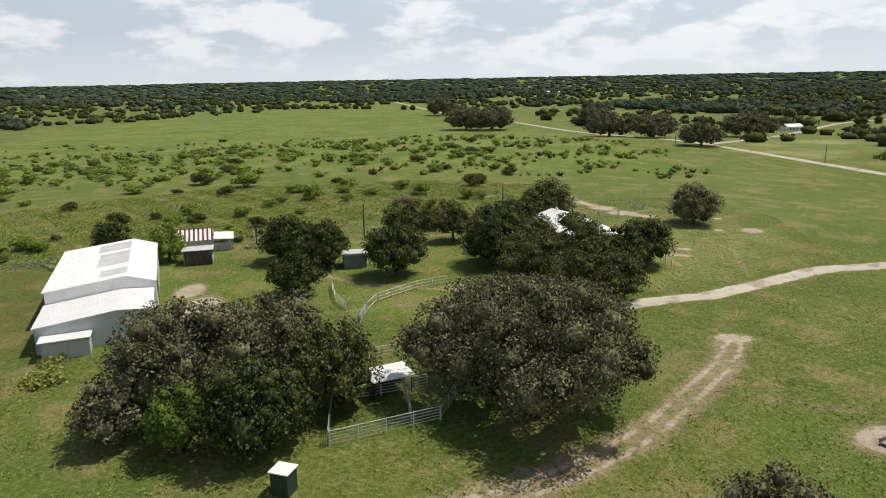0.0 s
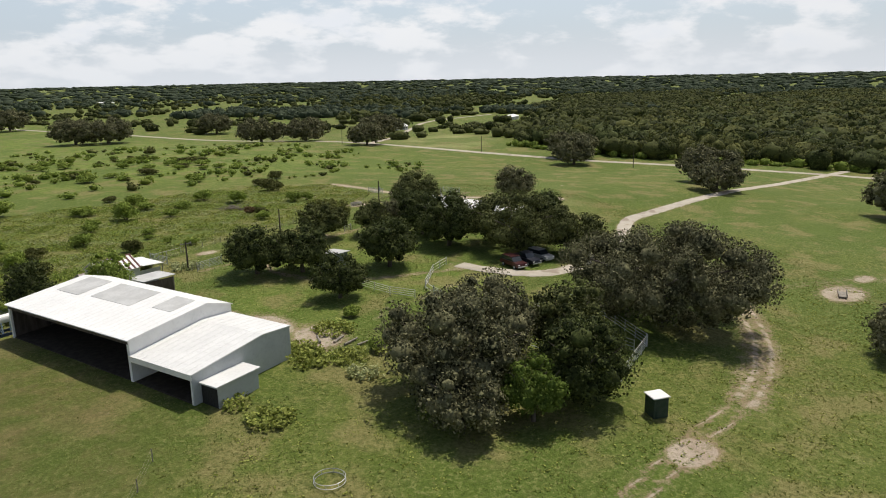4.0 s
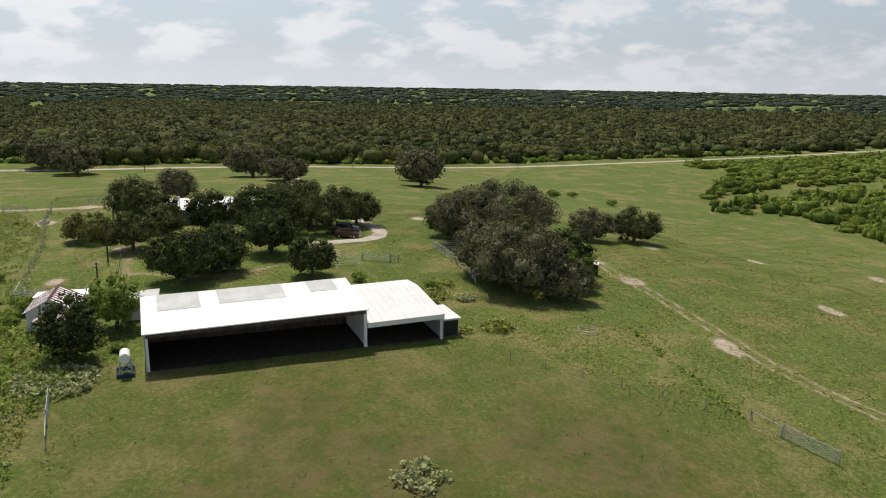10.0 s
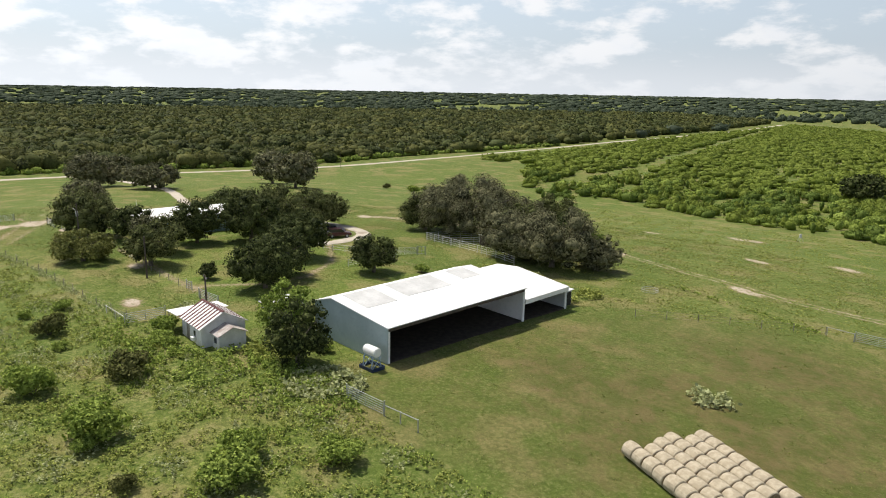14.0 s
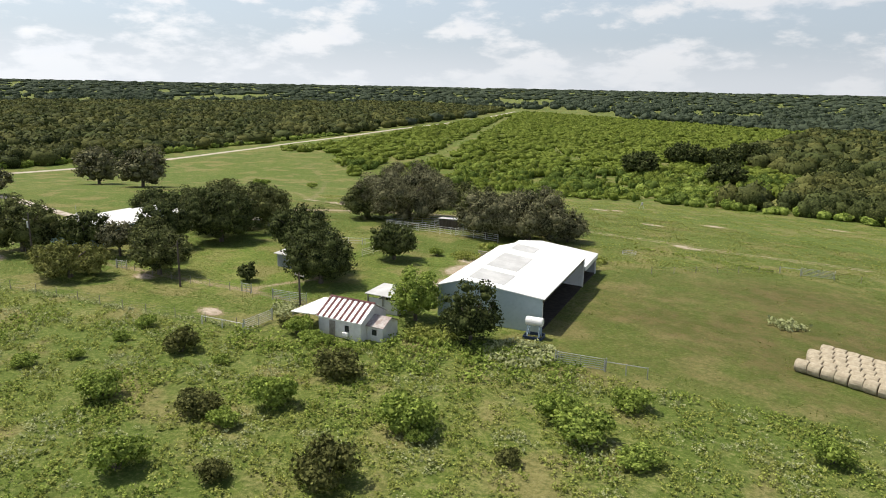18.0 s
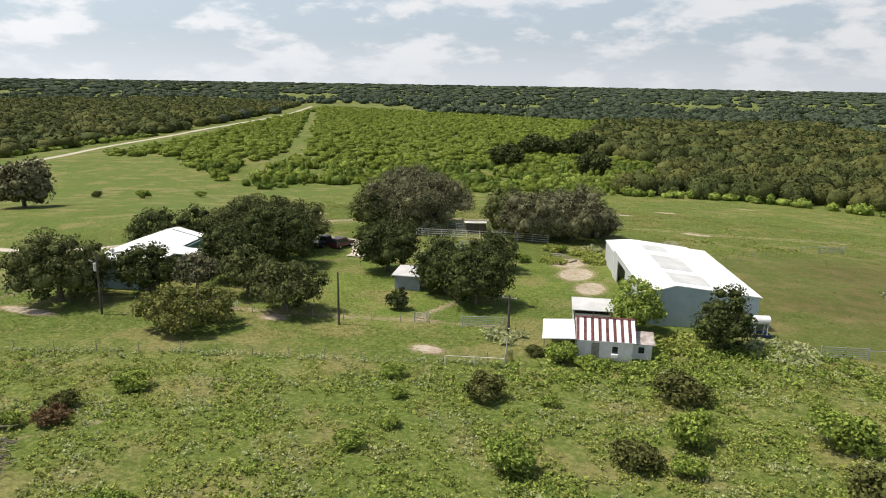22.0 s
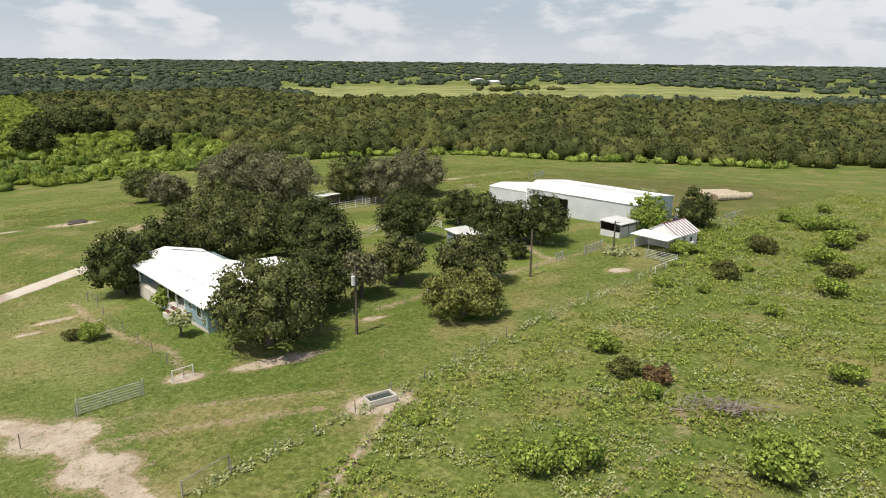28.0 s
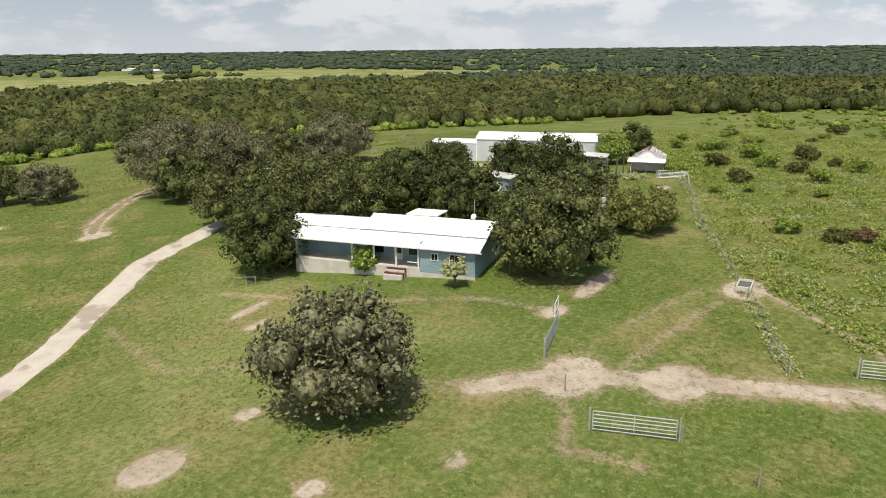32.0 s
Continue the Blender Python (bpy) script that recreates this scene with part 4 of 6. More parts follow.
for x in (5.75, 8.1, 10.5, 12.9, HL - 0.1):
    part("porch_post", box(bmesh.new(), x - 0.08, -0.15, 0.485, x + 0.08, 0.01, 2.78), WHITE_PAINT, house)
for k in range(4):
    part("step", box(bmesh.new(), 7.0, 0.06 + 0.3 * k, -1.1, 9.0, 0.36 + 0.3 * k, 0.40 - 0.15 * k), (RUST, CONCRETE)[k % 2], house)
door = part("door", box(bmesh.new(), 8.3, -2.24, 0.29, 9.25, -2.19, 2.35), WHITE_PAINT, house)
part("door_glass", box(bmesh.new(), 8.42, -2.188, 1.2, 9.13, -2.18, 2.2), GLASS, door)
part("porch_window", box(bmesh.new(), 6.2, -2.24, 1.1, 7.6, -2.19, 2.2), GLASS, house)
part("porch_window", box(bmesh.new(), 10.4, -2.24, 1.1, 12.2, -2.19, 2.2), GLASS, house)
part("porch_side_wall", box(bmesh.new(), 5.46, -2.24, -1.1, 5.598, -0.16, 3.1), BLUE_SIDING, house)
part("porch_rail", box(bmesh.new(), 5.85, -0.12, 1.0, 6.95, -0.04, 1.08), WHITE_PAINT, house)
part("foundation", box(bmesh.new(), -0.04, 0.002, -1.1, 5.6, 0.05, 0.12), CONCRETE, house)
part("dish_mast", tube(bmesh.new(), (1.6, -5.2, 4.3), (1.6, -5.2, 6.6), 0.025), PIPE, house)
part("dish", tube(bmesh.new(), (1.62, -5.15, 4.75), (1.75, -5.0, 4.85), 0.32, 0.28, 14), WHITE_PAINT, house)
part("gutter", box(bmesh.new(), -0.8, 0.455, 2.60, HL + 0.6, 0.53, 2.70), WHITE_PAINT, house)
for k in range(12):
    part("siding_board", box(bmesh.new(), 0.02, 0.001, 0.14 + 0.215 * k, 1.35 if 4 < k < 9 else 5.58, 0.018, 0.33 + 0.215 * k), BLUE_SIDING, house)
patio = thing("patio_cover", house_m @ Matrix.Translation((7.5, -14.2, 0)), "flat white patio cover behind the house", "patio cover")
part("roof_sheet", slab(bmesh.new(), [(0, 0, 3.1), (3.8, 0, 3.1), (3.8, 3.6, 3.25), (0, 3.6, 3.25)], 0.1), WHITE_METAL, patio)
for x, y in ((0.2, 0.2), (3.6, 0.2), (0.2, 3.4), (3.6, 3.4)):
    part("post", tube(bmesh.new(), (x, y, -0.6), (x, y, 3.02), 0.06), WHITE_PAINT, patio)
make_tree("palm_bush", 28.8, 116.6, 1.7, 2.9, 150, LEAF_BUSH, "bushy green palm beside the front steps", skirt=0.05, category="bush")
make_tree("young_yard_tree", 29.0, 127.4, 1.4, 3.0, 151, LEAF_SILVER, "sparse pale young tree beside the house corner", density=0.35, skirt=0.3)

# ---------------------------------------------------------------- roads
def strip(name, line, width, lift, material, label, category, wobble=0.25, seed=1, step=1.2):
    """A road that follows the ground along a polyline, with ragged edges and a low crown."""
    r = np.random.default_rng(seed)
    P = [np.array(p, float) for p in line]
    pts = []
    for i in range(len(P) - 1):
        p0, p1, p2, p3 = P[max(i - 1, 0)], P[i], P[i + 1], P[min(i + 2, len(P) - 1)]
        n = max(2, int(np.linalg.norm(p2 - p1) / step))
        for t in np.arange(n) / n:
            pts.append(0.5 * ((2 * p1) + (-p0 + p2) * t + (2 * p0 - 5 * p1 + 4 * p2 - p3) * t ** 2 + (-p0 + 3 * p1 - 3 * p2 + p3) * t ** 3))
    pts.append(P[-1])
    pts = np.array(pts)
    d = np.gradient(pts, axis=0)
    d /= np.linalg.norm(d, axis=1, keepdims=True) + 1e-9
    side = np.stack([-d[:, 1], d[:, 0]], 1)
    rows = []
    prof = [(-1.0, -0.06), (-0.86, 0.02), (-0.4, 0.05), (0.0, 0.035), (0.4, 0.05), (0.86, 0.02), (1.0, -0.06)]
    wl, wr = 1 + wobble * r.uniform(-1, 1, len(pts)), 1 + wobble * r.uniform(-1, 1, len(pts))
    for u, h in prof:
        k = np.where(u < 0, wl, wr)[:, None] if abs(u) > 0.8 else 1.0
        q = pts + side * (u * width / 2) * k
        rows.append(np.stack([q[:, 0], q[:, 1], ground_z(q[:, 0], q[:, 1]) + lift + h], 1))
    co = np.stack(rows, 1).reshape(-1, 3)
    m = len(prof)
    i = (np.arange(len(pts) - 1)[:, None] * m + np.arange(m - 1)[None]).ravel()
    me = arrays_mesh(name, co, np.stack([i, i + 1, i + m + 1, i + m], 1), smooth=True)
    me.materials.append(material)
    return tagged(new(name, me), label, category, kind="structure")


g_road = Mat("caliche_gravel", rough=0.95, spec=0.1)
rc = g_road.mix(g_road.ramp(g_road.noise(0.5, 4), 0.35, 0.7), (0.50, 0.455, 0.385, 1), (0.42, 0.375, 0.31, 1))
rc = g_road.mix(g_road.ramp(g_road.noise(5, 4), 0.52, 0.75, 0, 0.6), rc, (0.30, 0.265, 0.215, 1))
rc = g_road.mix(g_road.ramp(g_road.noise(0.22, 3, shift=(4, 9, 0)), 0.58, 0.66, 0, 0.7), rc, (0.27, 0.22, 0.175, 1))
g_road.color(rc).bump(g_road.noise(9, 3), 0.5, 0.03)
GRAVEL = g_road.m
strip("driveway", DRIVE, 3.0, 0.075, GRAVEL, "pale caliche driveway curving through the grass to the oaks", "driveway", 0.12, 3)
strip("public_road", ROAD, 4.6, 0.10, GRAVEL, "pale caliche road running past the pasture", "road", 0.08, 4, step=4)
strip("side_road", SIDE_ROAD, 4.0, 0.09, GRAVEL, "pale side road between far pastures", "road", 0.1, 5, step=4)


# ---------------------------------------------------------------- woods, brush and weeds
def scatter(r, poly, step, keep=1.0):
    P = np.array(poly)
    lo, hi = P.min(0), P.max(0)
    n = int((hi[0] - lo[0]) * (hi[1] - lo[1]) / step ** 2)
    x, y = r.uniform(lo[0], hi[0], n), r.uniform(lo[1], hi[1], n)
    ok = inside(x, y, poly) & (r.uniform(size=x.shape) < keep)
    return x[ok], y[ok]


BLOB_CO, BLOB_Q = ball(7, 4)
SMALL_CO, SMALL_Q = ball(5, 3)


def woods(name, r, x, y, rad, high, leaf, n_cards, material, label, category, blob=(BLOB_CO, BLOB_Q), core=0.9, sink=0.15, rough=0.28):
    """Many rough crowns in one mesh: a knobbly core and leaf clumps over it."""
    n = len(x)
    z = ground_z(x, y)
    bc, bq = blob
    m = len(bc)
    knob = 1 + r.uniform(-rough, rough, (n, m, 1))
    scale = np.stack([rad * r.uniform(0.85, 1.2, n), rad * r.uniform(0.85, 1.2, n), high * 0.5], -1)[:, None]
    centre = np.stack([x, y, z + high * (0.5 - sink)], -1)[:, None]
    turn = r.uniform(0, 2 * math.pi, n)
    c, s = np.cos(turn)[:, None], np.sin(turn)[:, None]
    b = bc[None] * knob * scale * core
    b = np.stack([b[..., 0] * c - b[..., 1] * s, b[..., 0] * s + b[..., 1] * c, b[..., 2]], -1) + centre
    cos, quads = [b.reshape(-1, 3)], [(bq[None] + (np.arange(n) * m)[:, None, None]).reshape(-1, 4)]
    if n_cards:
        d = rand_dirs(r, n * n_cards).reshape(n, n_cards, 3)
        d[..., 2] = np.where(d[..., 2] < -0.3, -d[..., 2], d[..., 2])
        p = d * scale * r.uniform(0.82, 1.12, (n, n_cards, 1))
        p = np.stack([p[..., 0] * c - p[..., 1] * s, p[..., 0] * s + p[..., 1] * c, p[..., 2]], -1) + centre
        size = np.repeat(leaf * np.clip(rad / rad.mean(), 0.6, 1.5), n_cards) if not np.isscalar(rad) else leaf
        cc = cards(r, p.reshape(-1, 3), d.reshape(-1, 3), size)
        cos.append(cc)
        quads.append(quads_for(n * n_cards, n * m))
    me = arrays_mesh(name, np.concatenate(cos), np.concatenate(quads))
    me.materials.append(material)
    return tagged(new(name, me), label, category, kind="stuff")


EAST = [(180.7, 263.2), (185.3, 195.9), (212.0, 148.6), (237.4, 102.7), (255.3, 40.6), (261.1, -4.6), (294.3, -66.7), (321.2, -132.1), (325.7, -209.3), (356.8, -310.9), (411.9, -451.8), (546.6, -739.2), (825.5, -826.9), (1272.1, 535.8), (831.0, 532.1), (475.7, 368.7), (244.6, 269.6)]
SOUTH = [(-12.6, -64), (-40, -64), (-61, -67), (-84, -57), (-104, -50), (-118, -34), (-131, -8), (-152, 4), (-192, 41), (-238.7, 61.8), (-269.0, 136.3), (-350.2, 262.0), (-631.0, 343.0), (-570.4, -121.2), (-360.1, -361.3), (-175.3, -413.0), (-144.9, -600.2), (57.3, -547.8), (31.8, -219.4), (-29.0, -166.0), (-29.6, -107.6)]
BRUSH = [(117.2, -40.7), (111.9, -74.1), (52.8, -68.9), (-12.6, -61.6), (-29.6, -107.6), (-29.0, -166.0), (31.8, -219.4), (57.3, -547.8), (487.5, -717.2), (386.8, -474.0), (325.2, -313.9), (285.1, -212.3), (275.4, -145.1), (253.7, -91.0), (205.1, -95.8), (170.3, -64.4)]
BRUSH_GAP = [(132.1, -34.2), (158.9, -96.8), (171.5, -149.1), (243.7, -275.9), (409.7, -555.4)]
r = np.random.default_rng(21)


def split(x, y, cx=-10, cy=90, cut=260):
    d = np.hypot(x - cx, y - cy)
    return d < cut


def tone(x, y, seed):
    """Which kind of tree stands where: stands of dark, mixed and olive crowns."""
    a = np.sin(x * 0.045 + seed) * np.sin(y * 0.052 + 2 * seed) + 0.6 * np.sin(x * 0.11 - y * 0.09 + seed) + np.random.default_rng(int(seed * 7)).normal(0, 0.55, x.shape)
    return np.where(a > 0.45, 2, np.where(a < -0.55, 0, 1))


for name, poly, seed, label in (("east_woods", EAST, 1.0, "dense mixed green woodland beyond the road"), ("south_woods", SOUTH, 4.0, "dense dark green woodland round the pasture")):
    x, y = scatter(r, poly, 6.4, 0.93)
    near_ones = split(x, y, cut=300)
    kind_of = tone(x, y, seed)
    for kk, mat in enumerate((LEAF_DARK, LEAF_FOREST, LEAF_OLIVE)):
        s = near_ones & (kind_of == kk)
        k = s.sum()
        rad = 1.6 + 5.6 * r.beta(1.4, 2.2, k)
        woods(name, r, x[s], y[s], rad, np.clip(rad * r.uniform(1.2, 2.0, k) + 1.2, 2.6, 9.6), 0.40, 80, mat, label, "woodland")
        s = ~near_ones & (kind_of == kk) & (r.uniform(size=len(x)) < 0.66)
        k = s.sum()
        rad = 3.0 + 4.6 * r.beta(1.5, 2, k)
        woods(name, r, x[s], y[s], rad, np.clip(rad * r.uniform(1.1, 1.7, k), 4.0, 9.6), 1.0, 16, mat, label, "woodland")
x, y = scatter(r, BRUSH, 3.5, 0.95)
ok = (seg_dist(x, y, BRUSH_GAP) > 6.5) & (np.sin(x * 0.13 + 1) * np.sin(y * 0.11) + 0.7 * np.sin(x * 0.31 + y * 0.23) + 0.5 * np.sin(y * 0.4 - x * 0.17) > -0.75)
x, y = x[ok], y[ok]
near_ones = split(x, y, cut=250)
k = near_ones.sum()
kind_of = tone(x, y, 2.0)
for kk, mat in enumerate((LEAF_BUSH, LEAF_BRUSH, LEAF_BRIGHT)):
    s = near_ones & (kind_of == kk)
    k = s.sum()
    woods("young_brush", r, x[s], y[s], 0.9 + 4.2 * r.beta(1.0, 2.8, k), r.uniform(1.2, 5.2, k), 0.27, 54, mat, "bright green young brush covering the old field", "brush", blob=(SMALL_CO, SMALL_Q))
x, y = x[~near_ones], y[~near_ones]
keep = r.uniform(size=len(x)) < 0.6
x, y = x[keep], y[keep]
woods("young_brush", r, x, y, r.uniform(1.6, 5.2, len(x)), r.uniform(1.6, 4.6, len(x)), 0.6, 14, LEAF_BRUSH, "bright green young brush covering the old field", "brush", blob=(SMALL_CO, SMALL_Q))
for k, (x, y, rad, high) in enumerate([(46.9, -151.2, 10.2, 11.4), (42.6, -195.6, 11.7, 11.7), (24.6, -200.1, 10.9, 9.7), (20.9, -228.7, 13.1, 10.7), (0.1, -134.6, 9.2, 10.5)]):
    make_tree("brush_oak", x, y, rad, high, 190 + k, LEAF_DARK, "dark oak standing over the young brush", leaf=0.6, skirt=0.02, group="oaks in the brush")
# bright shrubs along the wood's edge
edge_x, edge_y = [], []
for (ax, ay), (bx, by) in zip(SOUTH[:8], SOUTH[1:9]):
    n = int(math.hypot(bx - ax, by - ay) / 3.2)
    edge_x += [ax + (bx - ax) * i / n + r.uniform(-2, 2) for i in range(n)]
    edge_y += [ay + (by - ay) * i / n + r.uniform(-2, 2) for i in range(n)]
for (ax, ay), (bx, by) in zip(EAST[:8], EAST[1:9]):
    n = int(math.hypot(bx - ax, by - ay) / 3.4)
    edge_x += [ax + (bx - ax) * i / n + r.uniform(-2, 2) for i in range(n)]
    edge_y += [ay + (by - ay) * i / n + r.uniform(-2, 2) for i in range(n)]
edge_x, edge_y = np.array(edge_x), np.array(edge_y)
woods("edge_shrubs", r, edge_x, edge_y, r.uniform(1.4, 3.0, len(edge_x)), r.uniform(1.8, 4.2, len(edge_x)), 0.45, 36, LEAF_BUSH, "green shrubs along the edge of the woods", "shrubs")

# open savanna to the north and north-east: scattered trees and groves
SAVANNA = [(178.8, 273.8), (480.6, 396.8), (837.8, 553.9), (1321.5, 718.4), (1371.3, 1766.0), (-861.7, 1683.9), (-752.5, 545.5), (-442.0, 505.0), (-118.6, 963.3), (-14.2, 898.1), (90.3, 799.8), (118.4, 661.9), (153.1, 440.5)]
x, y = scatter(r, SAVANNA, 17.0, 0.6)
field = np.sin(x * 0.021 + 1.0) * np.sin(y * 0.017 + 0.4) + 0.5 * np.sin(x * 0.05 - y * 0.043)
ok = (field > -0.05) & (seg_dist(x, y, ROAD) > 9) & (seg_dist(x, y, SIDE_ROAD) > 8) & ~inside(x, y, FIELD_NE)
x, y = x[ok], y[ok]
woods("savanna_trees", r, x, y, r.uniform(3.0, 6.5, len(x)), r.uniform(3.5, 7.5, len(x)), 0.9, 20, LEAF_FOREST, "scattered groves of small trees in far pastures", "trees")

# closed woodland behind the north-eastern field, on both sides of the side road
for poly, keep in (([(206, 271), (204, 300), (290, 358), (420, 452), (560, 596), (900, 800), (1300, 716), (830, 536), (476, 373), (246, 274)], 0.85),
                   ([(220, 420), (300, 500), (450, 620), (900, 900), (800, 1250), (420, 900)], 0.16)):
    x, y = scatter(r, poly, 9.0, keep)
    ok = (seg_dist(x, y, SIDE_ROAD) > 9) & (seg_dist(x, y, ROAD) > 12)
    x, y = x[ok], y[ok]
    rad = 2.6 + 5.4 * r.beta(1.5, 2, len(x))
    woods("north_woods", r, x, y, rad, np.clip(rad * r.uniform(1.1, 1.7, len(x)), 3.6, 9.6), 0.95, 18, LEAF_FOREST, "closed green woodland behind the far field", "woodland")

# far country to the horizon
for n_far, d0, d1, r0, r1 in ((15000, 520, 1500, 4.0, 9.5), (17000, 1450, 4850, 0, 0)):
    dist = d0 * (d1 / d0) ** r.uniform(size=n_far)
    ang = r.uniform(0, 2 * math.pi, n_far)
    x, y = -10 + dist * np.cos(ang), 90 + dist * np.sin(ang)
    gaps = np.sin(x * 0.0072 + 2) * np.sin(y * 0.0061) + 0.6 * np.sin(x * 0.0151 + y * 0.012) + 0.35 * np.sin(x * 0.04 - y * 0.033)
    ok = ~inside(x, y, FIELD_S) & ~inside(x, y, EAST) & ~inside(x, y, SOUTH) & ~inside(x, y, BRUSH) & ~inside(x, y, FIELD_N) & (seg_dist(x, y, ROAD) > 14)
    north = (np.abs(ang - math.pi / 2) < 1.15) & (dist < 1150)
    ok &= np.where(north, gaps > 0.75, gaps > -0.55) | (dist > 1800)
    x, y, dist = x[ok], y[ok], dist[ok]
    rad = r.uniform(r0, r1, len(x)) if r1 else np.clip(dist * 0.0068, 9, 30) * r.uniform(0.6, 1.4, len(x))
    high = np.clip(rad * r.uniform(0.9, 1.5, len(x)), 4.0, 10.5) if r1 else r.uniform(5.0, 11.0, len(x))
    woods("far_woods", r, x, y, rad, high, 1.6, 8 if r1 else 0, LEAF_FAR_HAZE, "endless low woodland reaching the horizon", "woodland", blob=(SMALL_CO, SMALL_Q), rough=0.34)

# trees at the edge of the yellow fields
x, y = scatter(r, [(-230, -330), (-640, -80), (-660, -120), (-250, -380)], 24, 0.25)
x2, y2 = scatter(r, [(-560, -640), (-440, -640), (-440, -560), (-560, -560)], 18, 0.5)
x, y = np.concatenate([x, x2]), np.concatenate([y, y2])
woods("field_trees", r, x, y, r.uniform(4, 8, len(x)), r.uniform(4, 8, len(x)), 1.3, 14, LEAF_FOREST, "dark trees dotted along straw-coloured fields", "trees")


# pasture bushes: each one a thing
def bush_kind(seed, mat, radius=1.0, high=1.35):
    r = np.random.default_rng(seed)
    L = [(0, 0, 0.42 * high, 0.55 * radius)]
    for i in range(6):
        a = 2.4 * i + r.uniform(-0.4, 0.4)
        L.append((math.cos(a) * 0.5 * radius, math.sin(a) * 0.5 * radius, high * r.uniform(0.25, 0.62), radius * r.uniform(0.30, 0.45)))
    return crown_mesh("crown", r, L, 0.065, 1700, core=0.60)


def stem_mesh(seed):
    r = np.random.default_rng(seed)
    bm = bmesh.new()
    for i in range(5):
        a = 1.25 * i + r.uniform(-0.3, 0.3)
        tube(bm, (0, 0, -0.12), (math.cos(a) * 0.4, math.sin(a) * 0.4, 0.7), 0.035, 0.012, 5)
    return bm


BUSHES = []
for k in range(4):
    b = thing("bush", Matrix.Translation((0, 0, 0)), "rounded green mesquite bush in the weedy pasture", "bush", "bushes in the pasture")
    me = bush_kind(300 + k, LEAF_BUSH)
    mesh_part("crown", me, LEAF_BUSH if k != 2 else LEAF_OLIVE, b)
    part("stems", stem_mesh(320 + k), BARK, b)
    BUSHES.append(b)
SPOTS = [(16, 155, 0.8), (-6.4, 150.7, 1.7), (-4, 156, 1.5), (-3, 160.3, 1.2), (-26.6, 138.3, 1.3), (-29.2, 142.5, 1.0), (-36.5, 139.8, 2.2), (-31, 148, 1.0), (-41.8, 150.5, 2.3), (-53.8, 141, 2.6), (-53, 132.6, 3.2), (-29.6, 152, 1.3), (-20.2, 166.3, 1.7), (9.1, 165.5, 2.2), (-50.4, 146, 2.0), (-54, 146, 1.5), (-73.1, 125.8, 2.2), (-76.9, 119.2, 2.0), (-60.3, 151, 1.5), (-54.4, 155, 2.5), (-67.2, 137, 1.5), (-42.2, 138.7, 0.9), (-74.2, 134.7, 1.1), (-40.8, 128, 2.0), (-76.4, 127.5, 2.5), (-65.3, 136, 2.8), (-66.6, 146, 2.8), (-37.8, 161.5, 1.9)]
SPOTS += [(-6.8, 181.7, 2.5), (-28.6, 169.2, 3.5), (-38.0, 127.2, 1.4), (-43.5, 128.4, 1.3), (-45.2, 127.6, 1.0), (37.0, 123.0, 1.6), (38.6, 121.6, 1.2), (-25.6, 86.6, 1.4), (-29.6, 75.7, 1.3), (-54.0, 112.6, 1.0), (13.1, 184.7, 3.3), (12.3, 164.6, 2.0), (-35.7, 166.2, 2.1), (-49.4, 192.3, 3.9), (-63.5, 201.4, 3.3), (-2.0, 173.3, 2.7), (115, -2, 2.2), (121, 18, 2.8), (136, 23, 2.0), (131, 8, 2.2), (-92.5, 116.2, 1.9), (-105.8, 123.2, 2.0)]
used = list(SPOTS)
tries = 0
while len(used) < 210 and tries < 6000:
    tries += 1
    x, y = r.uniform(-190, 30), r.uniform(118, 330)
    if not bool(inside(np.array([x]), np.array([y]), WEEDY)[0]) or (y < 172 and x > -80):
        continue
    rad = r.uniform(1.4, 3.3)
    if all(math.hypot(x - a, y - b) > (rad + c) * 0.95 for a, b, c in used):
        used.append((x, y, rad))
for k, (x, y, rad) in enumerate(used):
    src = BUSHES[k % 4]
    m = Matrix.Translation(gp(x, y, -0.05)) @ Matrix.Rotation(k * 1.9, 4, "Z")
    b = src if k < 4 else copy_thing(src, m)
    if k < 4:
        b.matrix_basis = m
    s = rad * (0.95 + 0.2 * ((k * 37) % 10) / 10)
    b.scale = (s, s * (0.8 + 0.4 * ((k * 29) % 10) / 10), s * ((0.72 if k < len(SPOTS) else 0.5) + 0.3 * ((k * 53) % 10) / 10))
x, y = scatter(r, [(-420, 70), (-150, 100), (-120, 140), (-60, 200), (40, 195), (95, 215), (110, 300), (60, 470), (-420, 470)], 5.2, 0.9)
clump = np.sin(x * 0.085 + 0.7) * np.sin(y * 0.11 + 1.9) + 0.7 * np.sin(x * 0.19 - y * 0.15) + 0.5 * np.sin(x * 0.43 + y * 0.37)
ok = (clump > 0.12 + 0.9 * ease((y - 300) / 120)) & ((y > 205) | (x < -150)) & (seg_dist(x, y, ROAD) > 7)
x, y = x[ok], y[ok]
near_spots = np.array([min(math.hypot(px - a, py - b) for a, b, _ in used) for px, py in zip(x, y)]) > 3
x, y = x[near_spots], y[near_spots]
rad = 0.5 + 2.6 * r.beta(1.2, 2.6, len(x))
for kk, mat in enumerate((LEAF_BUSH, LEAF_BRUSH, LEAF_OLIVE)):
    pick = (np.arange(len(x)) % 7 < 4, (np.arange(len(x)) % 7 == 4) | (np.arange(len(x)) % 7 == 5), np.arange(len(x)) % 7 == 6)[kk]
    woods("distant_bushes", r, x[pick], y[pick], rad[pick], rad[pick] * r.uniform(0.7, 1.15, pick.sum()) + 0.3, 0.26, 26, mat, "feathery bushes dotted over the far pasture", "bushes", blob=(SMALL_CO, SMALL_Q), core=0.72)

